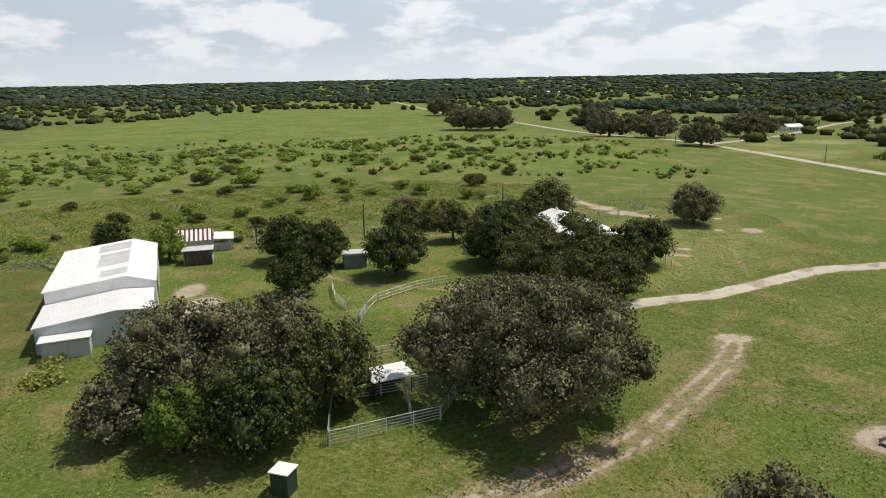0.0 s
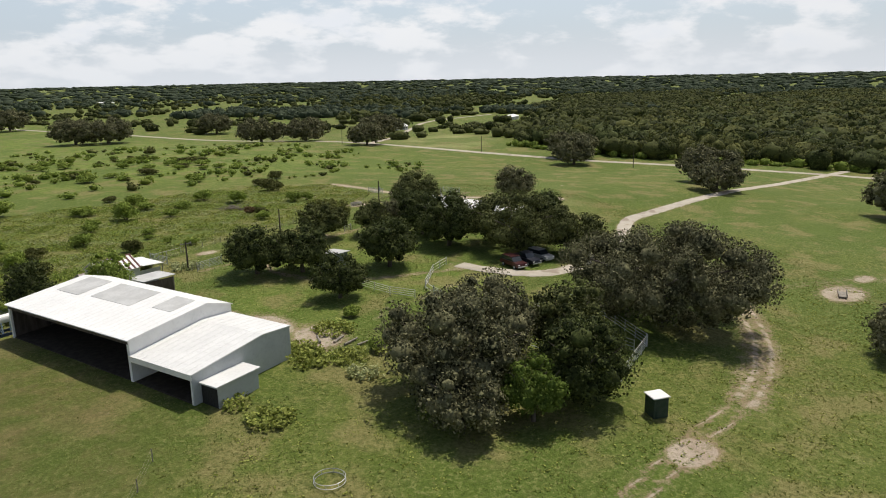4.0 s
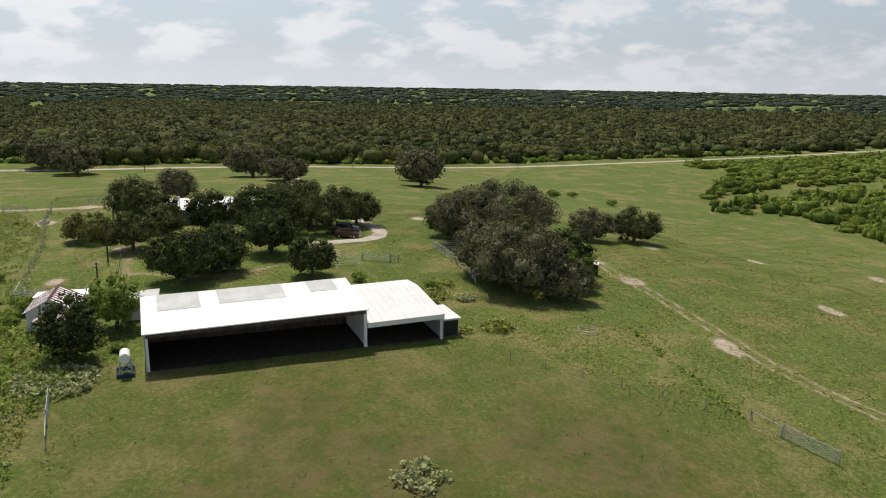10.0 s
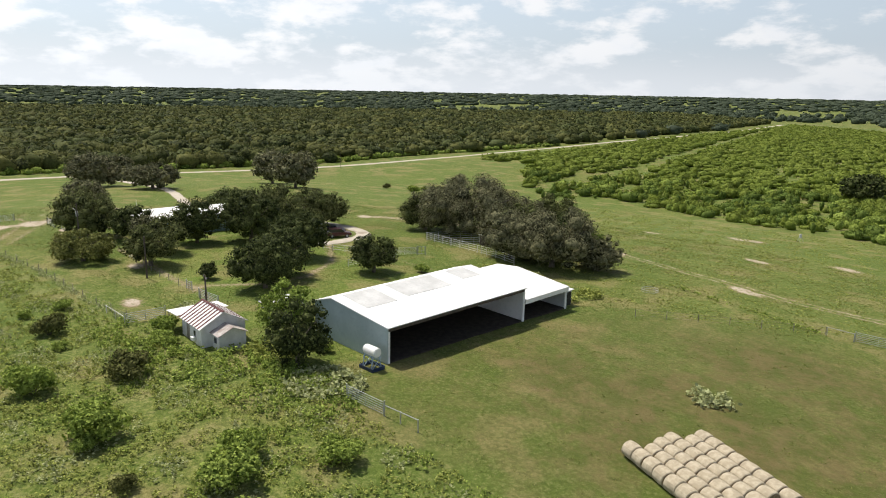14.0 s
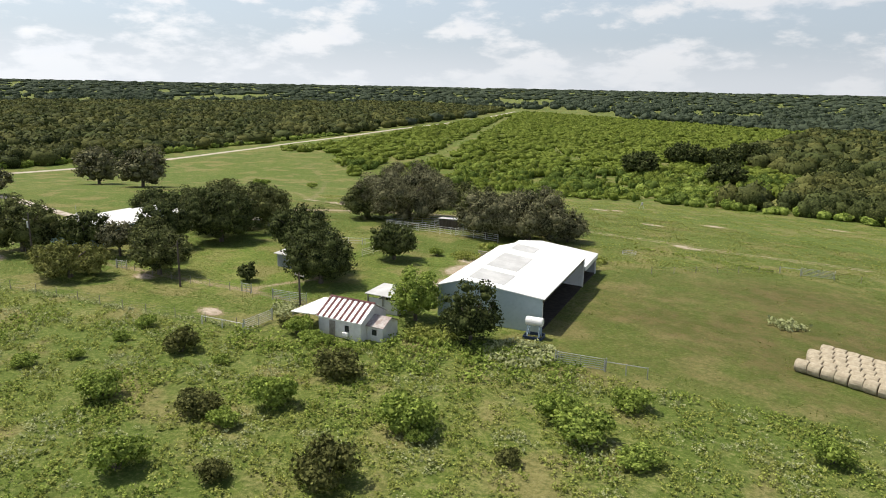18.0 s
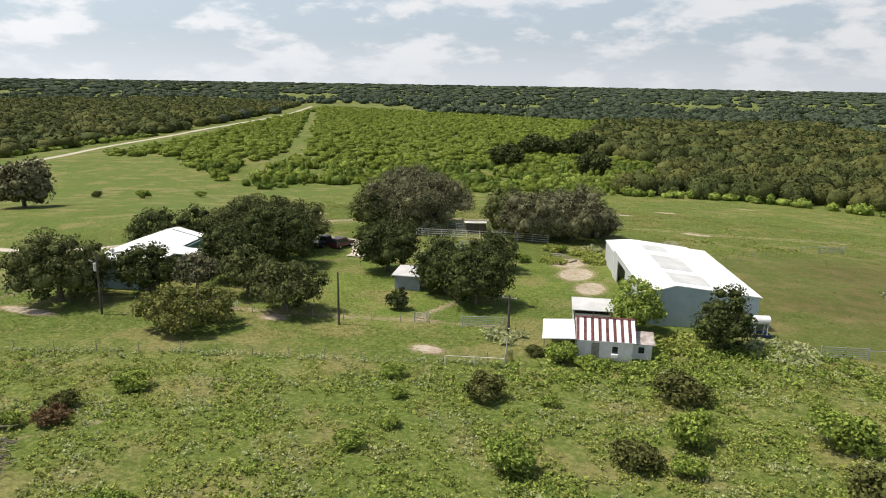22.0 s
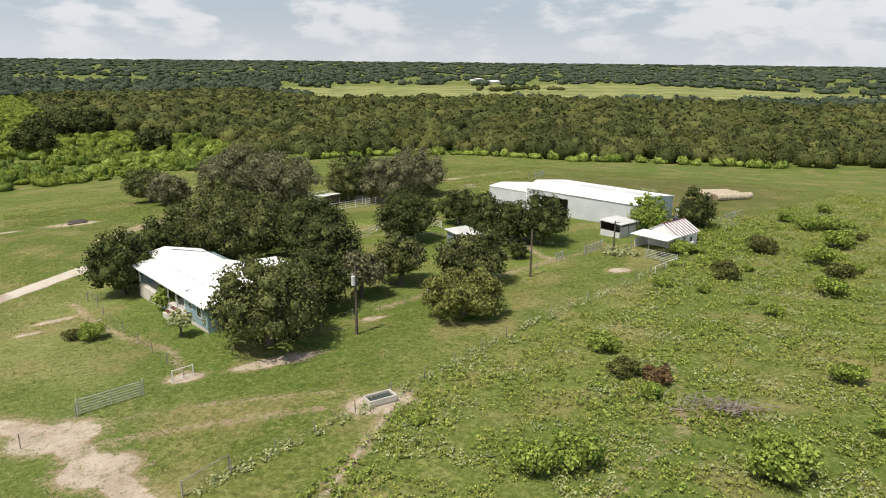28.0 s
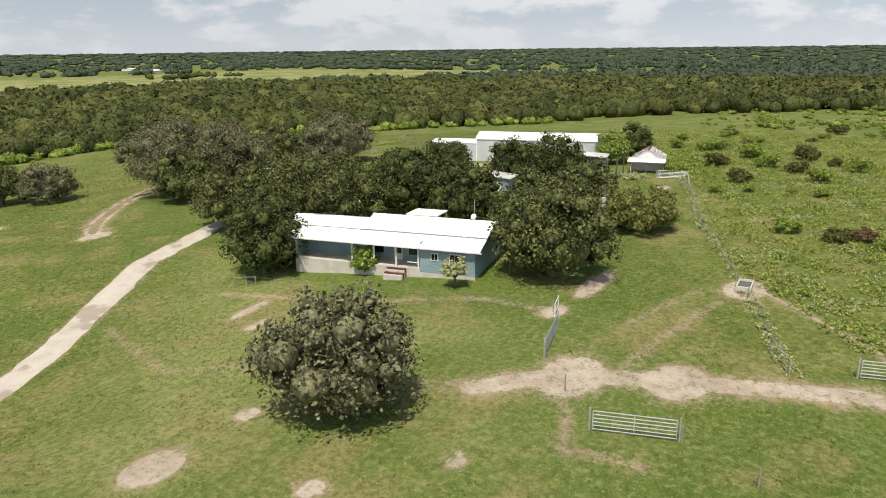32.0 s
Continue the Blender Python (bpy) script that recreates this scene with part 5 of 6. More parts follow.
make_tree("dry_bush", -5.6, 158.4, 1.6, 1.5, 340, LEAF_RUSSET, "russet half-dry bush among the pasture weeds", leaf=0.10, skirt=0.0, category="bush")


# low weeds of the rough pasture
def weeds(name, poly, step, keep, size, material, label, seed, per=4, high=0.35, test=None):
    r = np.random.default_rng(seed)
    x, y = scatter(r, poly, step, keep)
    if test is not None:
        ok = test(x, y)
        x, y = x[ok], y[ok]
    n = len(x)
    p = np.stack([x, y, ground_z(x, y)], -1)[:, None] + r.normal(size=(n, per, 3)) * np.array([0.22, 0.22, 0.0]) * (size / 0.2) + np.array([0, 0, 1]) * r.uniform(0.05, high, (n, per, 1))
    up = np.tile(np.array([0, 0, 1.0]), (n * per, 1))
    co = cards(r, p.reshape(-1, 3), up, size, jitter=0.75)
    me = arrays_mesh(name, co, quads_for(n * per))
    me.materials.append(material)
    return tagged(new(name, me), label, "weeds", kind="stuff")


def patchy(scale, cut, seed):
    def test(x, y):
        a = np.sin(x * scale + seed) * np.sin(y * scale * 1.13 + seed * 1.7) + 0.7 * np.sin(x * scale * 2.3 + y * scale * 1.7 + seed) + 0.5 * np.sin(y * scale * 3.1 - x * scale * 1.1)
        return a > cut
    return test


def tufts(name, poly, step, size, material, label, seed, test=None):
    """Upright blades of short grass: two crossed leaves to a tuft."""
    r = np.random.default_rng(seed)
    x, y = scatter(r, poly, step)
    if test is not None:
        ok = test(x, y)
        x, y = x[ok], y[ok]
    n = len(x)
    p = np.repeat(np.stack([x, y, ground_z(x, y) + size * 0.45], -1), 2, 0) + r.normal(size=(2 * n, 3)) * np.array([0.10, 0.10, 0.02])
    a = r.uniform(0, 2 * math.pi, 2 * n)
    me = arrays_mesh(name, cards(r, p, np.stack([np.cos(a), np.sin(a), 0.55 * np.ones(2 * n)], -1), size, jitter=0.25), quads_for(2 * n))
    me.materials.append(material)
    return tagged(new(name, me), label, "grass", kind="stuff")


def open_grass(x, y):
    """Short grass grows clear of the buildings, roads and bare soil."""
    bare = (seg_dist(x, y, DRIVE) < 1.9) | (seg_dist(x, y, TRACK) < 1.5) | (seg_dist(x, y, DIRT_MAIN) < 2.6) | inside(x, y, WEEDY)
    for bx, by, rx, ry in BALD:
        bare |= np.hypot((x - bx) / rx, (y - by) / ry) < 1.2
    u, v = (x + 60.0) * 0.289 - (y - 107.7) * 0.957, (x + 60.0) * 0.957 + (y - 107.7) * 0.289
    w, q = (x - 26.4) * 0.235 - (y - 128.0) * 0.972, -((x - 26.4) * 0.972 + (y - 128.0) * 0.235)
    thin = inside(x, y, BROWNED) & (np.sin(x * 1.7 + 3 * np.sin(y * 0.9)) * np.sin(y * 1.9 + x * 0.4) < 0.55)
    return ~(bare | thin | ((u > -0.3) & (u < 36) & (v > -0.2) & (v < 13.5)) | ((w > -0.3) & (w < 20) & (q > -1) & (q < 10)))


tufts("short_grass", [(-128, 98), (-64, 114), (-36, 126), (8, 140), (34, 158), (60, 166), (72, 140), (68, 96), (48, 60), (50, 14), (-20, -2), (-90, 8), (-128, 50)], 0.42, 0.065, LEAF_TUFT, "short green and olive grass of the mown fields", 71, test=open_grass)
NEAR_WEEDY = [(-135, 97), (-76, 113), (-62, 115.5), (-47, 127.5), (-36, 132.5), (-22, 137.5), (-6, 142.5), (8, 147), (17, 152), (30, 162), (31, 185), (10, 195), (-60, 190), (-110, 165), (-140, 130)]
weeds("green_weeds", NEAR_WEEDY, 0.45, 0.95, 0.095, LEAF_WEED, "low green weeds covering the rough pasture", 51, per=7, test=patchy(0.55, -0.35, 1.0))
weeds("silver_weeds", NEAR_WEEDY, 0.55, 0.85, 0.095, LEAF_SILVER, "pale silvery weeds in drifts over the pasture", 52, per=7, test=patchy(0.30, 0.45, 3.0))
weeds("tall_grass", NEAR_WEEDY, 0.55, 0.85, 0.12, LEAF_BUSH, "dark green grass tufts between the weeds", 53, per=6, high=0.45, test=patchy(0.22, 0.55, 5.0))
weeds("field_weeds", PLANTS, 0.8, 0.9, 0.10, LEAF_WEED, "low leafy plants over the lower field", 54, per=4, high=0.10, test=patchy(0.35, -0.3, 2.0))
weeds("weed_row", [(-45, 52), (-54, 51.2), (-70, 49.4), (-70, 48.2), (-54, 49.8), (-45, 50.4)], 0.45, 0.8, 0.14, LEAF_BUSH, "row of dark weeds along an old fence line", 57, per=6, high=0.4, test=patchy(0.9, -0.5, 3.0))
weeds("tall_weeds", [(-70, 114.5), (-62, 114), (-52, 116.5), (-48.5, 124), (-44, 128), (-34, 131.5), (-38, 136), (-48, 134), (-58, 128), (-70, 121)], 0.5, 0.85, 0.16, LEAF_BUSH, "tall lush green weeds round the old shed", 58, per=7, high=0.75, test=patchy(0.5, -0.5, 6.0))
FENCE_N = [(33.4, 156.2), (23.4, 152.6), (8, 146.6), (-4, 141.6), (-22, 136), (-34, 131.4)]
line_poly = [(x, y + 0.8) for x, y in FENCE_N] + [(x, y - 0.5) for x, y in FENCE_N[::-1]]
weeds("fence_weeds", line_poly, 0.40, 0.95, 0.10, LEAF_SILVER, "silvery weeds grown up along the wire fence", 55, per=7, high=0.4, test=patchy(0.9, -0.8, 2.0))
for k, (cx, cy, rad) in enumerate([(-62.5, 115.5, 4.0), (-33.5, 123.5, 2.4), (-36.5, 80.5, 2.6), (-46, 69, 2.2), (-52.0, 118.0, 3.5), (-80, 81, 2.2), (-30, 84, 2.5), (-33.4, 75.8, 2.4), (-37.2, 77.2, 2.0), (-28.1, 74.5, 2.2), (-34.1, 71.2, 1.8), (-47.2, 73.7, 1.4)]):
    ring = [(cx + rad * math.cos(a), cy + rad * math.sin(a)) for a in np.arange(0, 6.28, 0.5)]
    weeds("weed_patch", ring, 0.42, 0.85, 0.20, (LEAF_SILVER, LEAF_WEED)[k in (2, 3, 4, 6, 7, 8, 9, 11)], "clump of tall weeds beside the buildings" if k < 5 or k > 6 else "patch of tall weeds in short grass", 60 + k, per=6, high=0.75)

# ---------------------------------------------------------------- old shed with the striped roof
def frame_at(x, y, z, ax):
    """A frame whose x runs along ax (a plan direction), y square to its left, z up."""
    a = Vector((ax[0], ax[1], 0)).normalized()
    return Matrix(((a.x, -a.y, 0, x), (a.y, a.x, 0, y), (0, 0, 1, z), (0, 0, 0, 1)))


SX = (-0.976, -0.216)
shed = thing("old_shed", frame_at(-42.0, 126.0, 0.40, SX), "old white shed with a rust-striped metal roof", "shed")
SLn, SDp = 5.7, 5.2
part("front_wall", box(bmesh.new(), 0, 0, -0.3, SLn, 0.12, 2.35), WHITE_PAINT, shed)
part("back_wall", box(bmesh.new(), 0, SDp - 0.12, -0.3, SLn, SDp, 2.35), WHITE_PAINT, shed)
for x0, dx in ((0, 0.12), (SLn, -0.12)):
    part("gable_wall", prism(bmesh.new(), [(x0, 0.12, -0.3), (x0, SDp - 0.12, -0.3), (x0, SDp - 0.12, 2.35), (x0, SDp / 2, 3.75), (x0, 0.12, 2.35)], (dx, 0, 0)), WHITE_PAINT, shed)
for ya, yb in ((-0.3, SDp / 2), (SDp + 0.3, SDp / 2)):
    pts = [(-0.15, ya, 2.28), (SLn + 0.25, ya, 2.28), (SLn + 0.25, yb, 3.88), (-0.15, yb, 3.88)]
    rp = part("roof_sheet", slab(bmesh.new(), pts, 0.06), WHITE_METAL, shed)
    n = 8
    for i in range(n):
        x0 = -0.15 + (SLn + 0.4) * (i + 0.05) / n
        x1 = x0 + (SLn + 0.4) / n * 0.43
        lift = 0.02
        part("rust_strip", slab(bmesh.new(), [(x0, ya, 2.28 + lift), (x1, ya, 2.28 + lift), (x1, yb, 3.88 + lift), (x0, yb, 3.88 + lift)], 0.018), RUST, rp, "rust-red strip of roofing")
part("ridge_cap", prism(bmesh.new(), [(-0.18, SDp / 2 - 0.2, 3.86), (-0.18, SDp / 2, 3.97), (-0.18, SDp / 2 + 0.2, 3.86)], (SLn + 0.46, 0, 0)), RUST, shed)
win = part("window", box(bmesh.new(), 3.55, -0.05, 0.75, 4.25, -0.002, 1.75, 0.01), WHITE_PAINT, shed)
part("pane", box(bmesh.new(), 3.62, -0.065, 0.82, 4.18, -0.052, 1.68), GLASS, win)
part("window_unit", box(bmesh.new(), 3.5, -0.45, 0.55, 4.2, -0.07, 0.95, 0.03), WHITE_METAL, shed, "white window air conditioner")
part("old_door", box(bmesh.new(), 1.5, -0.04, 0.0, 2.3, -0.002, 1.95), GREY_WOOD, shed)
for z in (0.15, 0.45):
    part("skirt_board", box(bmesh.new(), 0.02, -0.03, z - 0.3, SLn - 0.02, -0.004, z - 0.05), WHITE_PAINT, shed)
an = part("annex", box(bmesh.new(), SLn + 0.02, 1.2, -0.3, SLn + 2.1, 4.3, 1.75), WHITE_PAINT, shed)
part("annex_gable", prism(bmesh.new(), [(SLn + 2.1, 1.2, 1.75), (SLn + 2.1, 4.3, 1.75), (SLn + 2.1, 2.75, 2.45)], (-2.05, 0, 0)), WHITE_PAINT, an)
for ya in (0.95, 4.55):
    part("annex_roof", slab(bmesh.new(), [(SLn - 0.0, ya, 1.75), (SLn + 2.3, ya, 1.75), (SLn + 2.3, 2.75, 2.58), (SLn, 2.75, 2.58)], 0.06), OLD_ROOF, an, "rust-stained grey annex roof")
part("annex_window", box(bmesh.new(), SLn + 0.7, 1.15, 0.7, SLn + 1.3, 1.195, 1.35), GLASS, an)
part("annex_door", box(bmesh.new(), SLn + 1.4, 1.16, -0.2, SLn + 2.05, 1.195, 1.5), WHITE_PAINT, an)
part("awning", slab(bmesh.new(), [(-3.6, -0.5, 2.25), (-0.2, -0.5, 2.45), (-0.2, SDp + 0.6, 2.45), (-3.6, SDp + 0.6, 2.25)], 0.07), WHITE_METAL, shed, "white awning on thin posts")
for x, y in ((-3.4, -0.3), (-3.4, 2.6), (-3.4, SDp + 0.4)):
    part("awning_post", tube(bmesh.new(), (x, y, -0.3), (x, y, 2.2), 0.06), GREY_WOOD, shed)
part("awning_wall", box(bmesh.new(), -3.3, SDp - 0.1, -0.3, -0.02, SDp, 1.6), GREY_METAL, shed)

lean_shed = thing("open_shed", frame_at(-39.8, 116.2, 0.25, SX), "small open-sided shed with a pale sheet roof", "shed")
part("roof_sheet", slab(bmesh.new(), [(-0.3, -0.3, 2.45), (4.7, -0.3, 2.45), (4.7, 4.2, 2.65), (-0.3, 4.2, 2.65)], 0.08), GREY_METAL, lean_shed)
for x, y in ((0, 0), (4.4, 0), (0, 3.9), (4.4, 3.9), (2.2, 0)):
    part("post", box(bmesh.new(), x - 0.07, y - 0.07, -0.3, x + 0.07, y + 0.07, 2.34), GREY_WOOD, lean_shed)
part("front_wall", box(bmesh.new(), 0.1, 0.02, -0.3, 4.3, 0.08, 1.9), GREY_METAL, lean_shed)
part("end_wall", box(bmesh.new(), 4.42, 0.1, -0.3, 4.48, 3.8, 2.3), GREY_METAL, lean_shed)
part("half_wall", box(bmesh.new(), -0.08, 0.1, -0.3, -0.02, 3.8, 1.1), GREY_METAL, lean_shed)
part("back_wall", box(bmesh.new(), 0.1, 3.98, -0.3, 4.3, 4.04, 2.35), DARK_WOOD_AND_SHADE, lean_shed)

DULL_BLUE = plain("dull_blue_grey_boards", (0.20, 0.235, 0.26, 1), (0.26, 0.29, 0.31, 1), 0.9, 0.7)
well = thing("pump_house", frame_at(-13.7, 110.5, 0.2, (-0.99, -0.14)), "small blue-grey pump house with a pale roof", "shed")
part("body", box(bmesh.new(), 0, 0, -0.3, 3.6, 3.6, 2.15), DULL_BLUE, well)
part("roof_sheet", slab(bmesh.new(), [(-0.35, -0.4, 2.25), (3.95, -0.4, 2.25), (3.95, 4.0, 2.6), (-0.35, 4.0, 2.6)], 0.08), GREY_METAL, well)
part("roof_edge", prism(bmesh.new(), [(0, 3.6, 2.15), (0, 0, 2.15), (0, 3.6, 2.5)], (3.6, 0, 0)), BLUE_METAL, well)
part("door", box(bmesh.new(), -0.03, 1.2, -0.1, -0.002, 2.1, 1.9), GREY_METAL, well)


# ---------------------------------------------------------------- fuel tank on its stand
tank = thing("fuel_tank", frame_at(-60.2, 109.4, 0.02, (-BU.x, -BU.y)), "white fuel tank raised on a pipe stand", "tank")
bm = bmesh.new()
tube(bm, (0.2, -0.9, 2.1), (0.2, 0.9, 2.1), 0.52, n=18)
tk = part("drum", bm, WHITE_METAL, tank, smooth=False)
for y in (-0.95, 0.95):
    part("end_cap", tube(bmesh.new(), (0.2, y - 0.04, 2.1), (0.2, y + 0.04, 2.1), 0.46, n=18), WHITE_METAL, tk)
for sx in (-0.35, 0.75):
    for y in (-0.7, 0.7):
        part("leg", tube(bmesh.new(), (0.2 + (sx - 0.2) * 1.35, y, -0.1), (0.2 + (sx - 0.2) * 0.7, y, 1.75), 0.065), STAND_PAINT, tank)
for y in (-0.7, 0.7):
    part("brace", tube(bmesh.new(), (-0.45, y, 0.2), (0.8, y, 1.45), 0.045), STAND_PAINT, tank)
    part("brace", tube(bmesh.new(), (0.8, y, 0.2), (-0.45, y, 1.45), 0.045), STAND_PAINT, tank)
    part("saddle", box(bmesh.new(), -0.25, y - 0.05, 1.55, 0.65, y + 0.05, 1.68), PIPE, tank)
basin = thing("catch_basin", frame_at(-60.2, 109.4, 0.06, (-BU.x, -BU.y)), "low dark blue catch basin under the fuel tank", "basin")
part("basin_floor", box(bmesh.new(), -0.60, -1.05, -0.2, 1.00, 1.05, 0.06), BLUE_PAINT, basin)
for x0, y0, x1, y1 in ((-0.66, -1.11, -0.604, 1.11), (1.004, -1.11, 1.06, 1.11), (-0.60, -1.11, 1.00, -1.054), (-0.60, 1.054, 1.00, 1.11)):
    part("basin_side", box(bmesh.new(), x0, y0, -0.2, x1, y1, 0.48, 0.015), BLUE_PAINT, basin)


# ---------------------------------------------------------------- fences and gates
def make_gate(a, b, rails=6, high=1.35, mat=PIPE, label="silver pipe farm gate with six bars", name="gate"):
    a, b = gp(*a), gp(*b)
    L = (b - a).length
    t = thing(name, frame_at(a.x, a.y, a.z, ((b - a).x, (b - a).y)), label, "gate")
    dz = b.z - a.z
    for x in (0.0, L / 2, L):
        part("upright", tube(bmesh.new(), (x, 0, 0.12 + dz * x / L), (x, 0, high + dz * x / L), 0.032), mat, t)
    for i in range(rails):
        z = 0.18 + (high - 0.2) * i / (rails - 1)
        part("bar", tube(bmesh.new(), (0, 0, z), (L, 0, z + dz), 0.032, n=6), mat, t)
    for x in (-0.18, L + 0.18):
        part("post", tube(bmesh.new(), (x, 0, -0.4), (x, 0, high + 0.15 + dz * (x > 0)), 0.06), mat, t)
    return t


def make_fence(pts, rails, high, mat, label, every=2.6, rail_r=0.035, post_r=0.06, name="fence", low=0.3):
    base = gp(*pts[0])
    t = thing(name, Matrix.Translation(base), label, "fence")
    for a, b in zip(pts[:-1], pts[1:]):
        n = max(1, round(math.hypot(b[0] - a[0], b[1] - a[1]) / every))
        for i in range(n + (b == pts[-1])):
            p = gp(a[0] + (b[0] - a[0]) * i / n, a[1] + (b[1] - a[1]) * i / n) - base
            part("post", tube(bmesh.new(), p + Vector((0, 0, -0.4)), p + Vector((0.02, 0.01, high + 0.06)), post_r, post_r * 0.9, 7), mat, t)
        for k in range(rails):
            z = high - (high - low) * k / max(1, rails - 1)
            pa, pb = gp(*a) - base, gp(*b) - base
            part("rail", tube(bmesh.new(), pa + Vector((0, 0, z)), pb + Vector((0, 0, z)), rail_r, n=6), mat, t)
    return t


for a, b in (((38.7, 141.0), (34.1, 139.9)), ((31.4, 160.2), (30.2, 164.5)), ((46.4, 147.6), (45.0, 152.0)), ((-34.8, 127.2), (-35.9, 131.6)), ((-28.0, 121.8), (-32.4, 120.2)),
             ((-73.6, 46.6), (-77.9, 44.3)), ((-66.3, 114.5), (-70.8, 112.8)), ((-12.5, 86.1), (-13.2, 81.7))):
    make_gate(a, b)
make_gate((-13.3, 81.4), (-13.8, 80.3), rails=3, high=1.5, label="narrow pipe walk gate beside the wide gate")
make_gate((1.2, 128.4), (-0.4, 127.9), rails=4, high=1.2, mat=WHITE_PIPE, label="white painted yard gate under the trees")
make_gate((-22.2, 122.6), (-23.4, 122.2), rails=4, high=1.2, mat=PIPE, label="small wire walk gate on the yard path")
for pts, rails, high, mat, label in (
        ([(-14.6, 53.4), (-4.6, 57.1)], 5, 1.5, WHITE_PIPE, "white pipe corral fence under the oaks"),
        ([(-14.9, 61.0), (-5.5, 63.7)], 5, 1.5, WHITE_PIPE, "white pipe corral fence under the oaks"),
        ([(-0.8, 73.4), (-10.3, 71.0), (-19.8, 68.8), (-25.6, 68.7)], 4, 1.5, WHITE_PIPE, "long pipe corral fence beside the yard"),
        ([(-14.7, 53.6), (-15.0, 61.1), (-16.0, 69.6)], 4, 1.5, PIPE, "pipe corral fence between pens"),
        ([(-7.5, 71.6), (-7.9, 63.8), (-7.3, 57.0)], 4, 1.5, PIPE, "pipe corral fence between pens"),
        ([(-4.5, 57.3), (-1.0, 65.7), (-0.7, 73.2)], 4, 1.5, PIPE, "pipe corral fence behind the oaks"),
        ([(-11.3, 89.6), (-12.4, 86.4)], 2, 1.15, WHITE_PIPE, "white pipe rail beside the corral gate"),
        ([(-1.0, 97.0), (-5.5, 94.9), (-11.0, 89.9)], 3, 1.2, WHITE_PIPE, "low white rail fence beside the parking pad"),
        ([(-17.9, 96.5), (-16.9, 90.5), (-15.2, 87.0)], 4, 1.2, WHITE_PIPE, "low pipe fence panels on the lawn"),
        ([(-70.9, 112.8), (-74.8, 111.2)], 1, 1.1, PIPE, "short end of pipe rail fence beside the barn"),
        ([(33.4, 156.2), (30.1, 154.5)], 1, 1.2, GREY_WOOD, "wooden corner brace of a wire fence"),
        ([(36.7, 106.1), (35.7, 108.1)], 1, 1.0, GREY_WOOD, "wooden corner brace near the house"),
        ([(31.4, 138.5), (29.6, 138.0)], 2, 1.1, WHITE_PIPE, "pale corner brace on the yard fence"),
        ([(-30.2, 133.5), (-35.8, 131.8)], 1, 0.95, WHITE_PIPE, "single white rail at the pasture corner"),
        ([(-70.4, 48.0), (-73.4, 46.8)], 1, 1.1, PIPE, "pipe brace beside the field gate")):
    make_fence(pts, rails, high, mat, label)
# wire fences
for pts in (FENCE_N, [(-33.0, 121.0), (-24, 122.6), (-14, 125.4), (1.2, 128.4), (12, 131.4), (20, 134.2)], [(36.2, 107.3), (35, 118), (33, 127), (30.4, 137.9)], [(39.0, 141.2), (42.7, 144.3), (46.2, 147.3)], [(-78.1, 44.2), (-100, 32), (-122, 20)], [(-70.3, 48.1), (-56.5, 69.2)], [(45.0, 152.3), (49, 161), (61, 179)]):
    make_fence(pts, 3, 1.1, GREY_WOOD, "wire fence on thin weathered posts", every=4.0, rail_r=0.006, post_r=0.045, name="wire_fence")

# pen shelter
pen = thing("pen_shelter", frame_at(-10.7, 61.3, float(ground_z(-9, 63)), (0.92, 0.38)), "low corral shelter with a pale sheet roof", "shelter")
part("roof_sheet", slab(bmesh.new(), [(-0.3, -0.3, 2.0), (4.2, -0.3, 2.0), (4.2, 2.9, 2.25), (-0.3, 2.9, 2.25)], 0.07), WHITE_METAL, pen)
for x, y in ((0, 0), (3.9, 0), (0, 2.6), (3.9, 2.6)):
    part("post", tube(bmesh.new(), (x, y, -0.3), (x, y, 1.95), 0.07), DARK_WOOD_AND_SHADE, pen)
part("back_wall", box(bmesh.new(), 0.1, 2.62, -0.2, 3.8, 2.68, 2.0), DARK_WOOD_AND_SHADE, pen)
part("side_wall", box(bmesh.new(), -0.06, 0.1, -0.2, 0.0, 2.5, 1.7), DARK_WOOD_AND_SHADE, pen)

# green booth
booth = thing("green_booth", frame_at(-18.6, 46.9, float(ground_z(-18, 47)), (0.92, -0.38)), "small dark green booth with a white flat roof", "booth")
part("body", box(bmesh.new(), 0, 0, -0.1, 1.55, 1.5, 1.95, 0.02), GREEN_PAINT, booth)
part("roof", box(bmesh.new(), -0.12, -0.12, 1.955, 1.67, 1.62, 2.08, 0.03), WHITE_METAL, booth)
part("door", box(bmesh.new(), 0.3, -0.03, 0.0, 1.2, -0.002, 1.8), GREEN_PAINT, booth)

# ---------------------------------------------------------------- poles
def make_pole(x, y, high, label, arm=None, can=False):
    p = thing("utility_pole", Matrix.Translation(gp(x, y)), label, "pole", "utility poles in the yard")
    part("shaft", tube(bmesh.new(), (0, 0, -0.5), (0.03, 0.02, high), 0.15, 0.10, 10), DARK_WOOD_AND_SHADE, p)
    if arm:
        part("crossarm", box(bmesh.new(), -arm / 2, -0.05, high - 0.4, arm / 2, 0.05, high - 0.28), GREY_WOOD, p)
        for k in (-0.9, 0.9):
            part("insulator", tube(bmesh.new(), (k * arm / 2, 0, high - 0.28), (k * arm / 2, 0, high - 0.12), 0.035), WHITE_PAINT, p)
    if can:
        part("transformer", tube(bmesh.new(), (0.28, 0.05, high - 2.3), (0.28, 0.05, high - 1.35), 0.21, n=14), GREY_METAL, p)
        part("security_lamp", tube(bmesh.new(), (0.35, 0.3, high - 1.1), (0.6, 0.6, high - 0.9), 0.05), GREY_METAL, p)
    return p


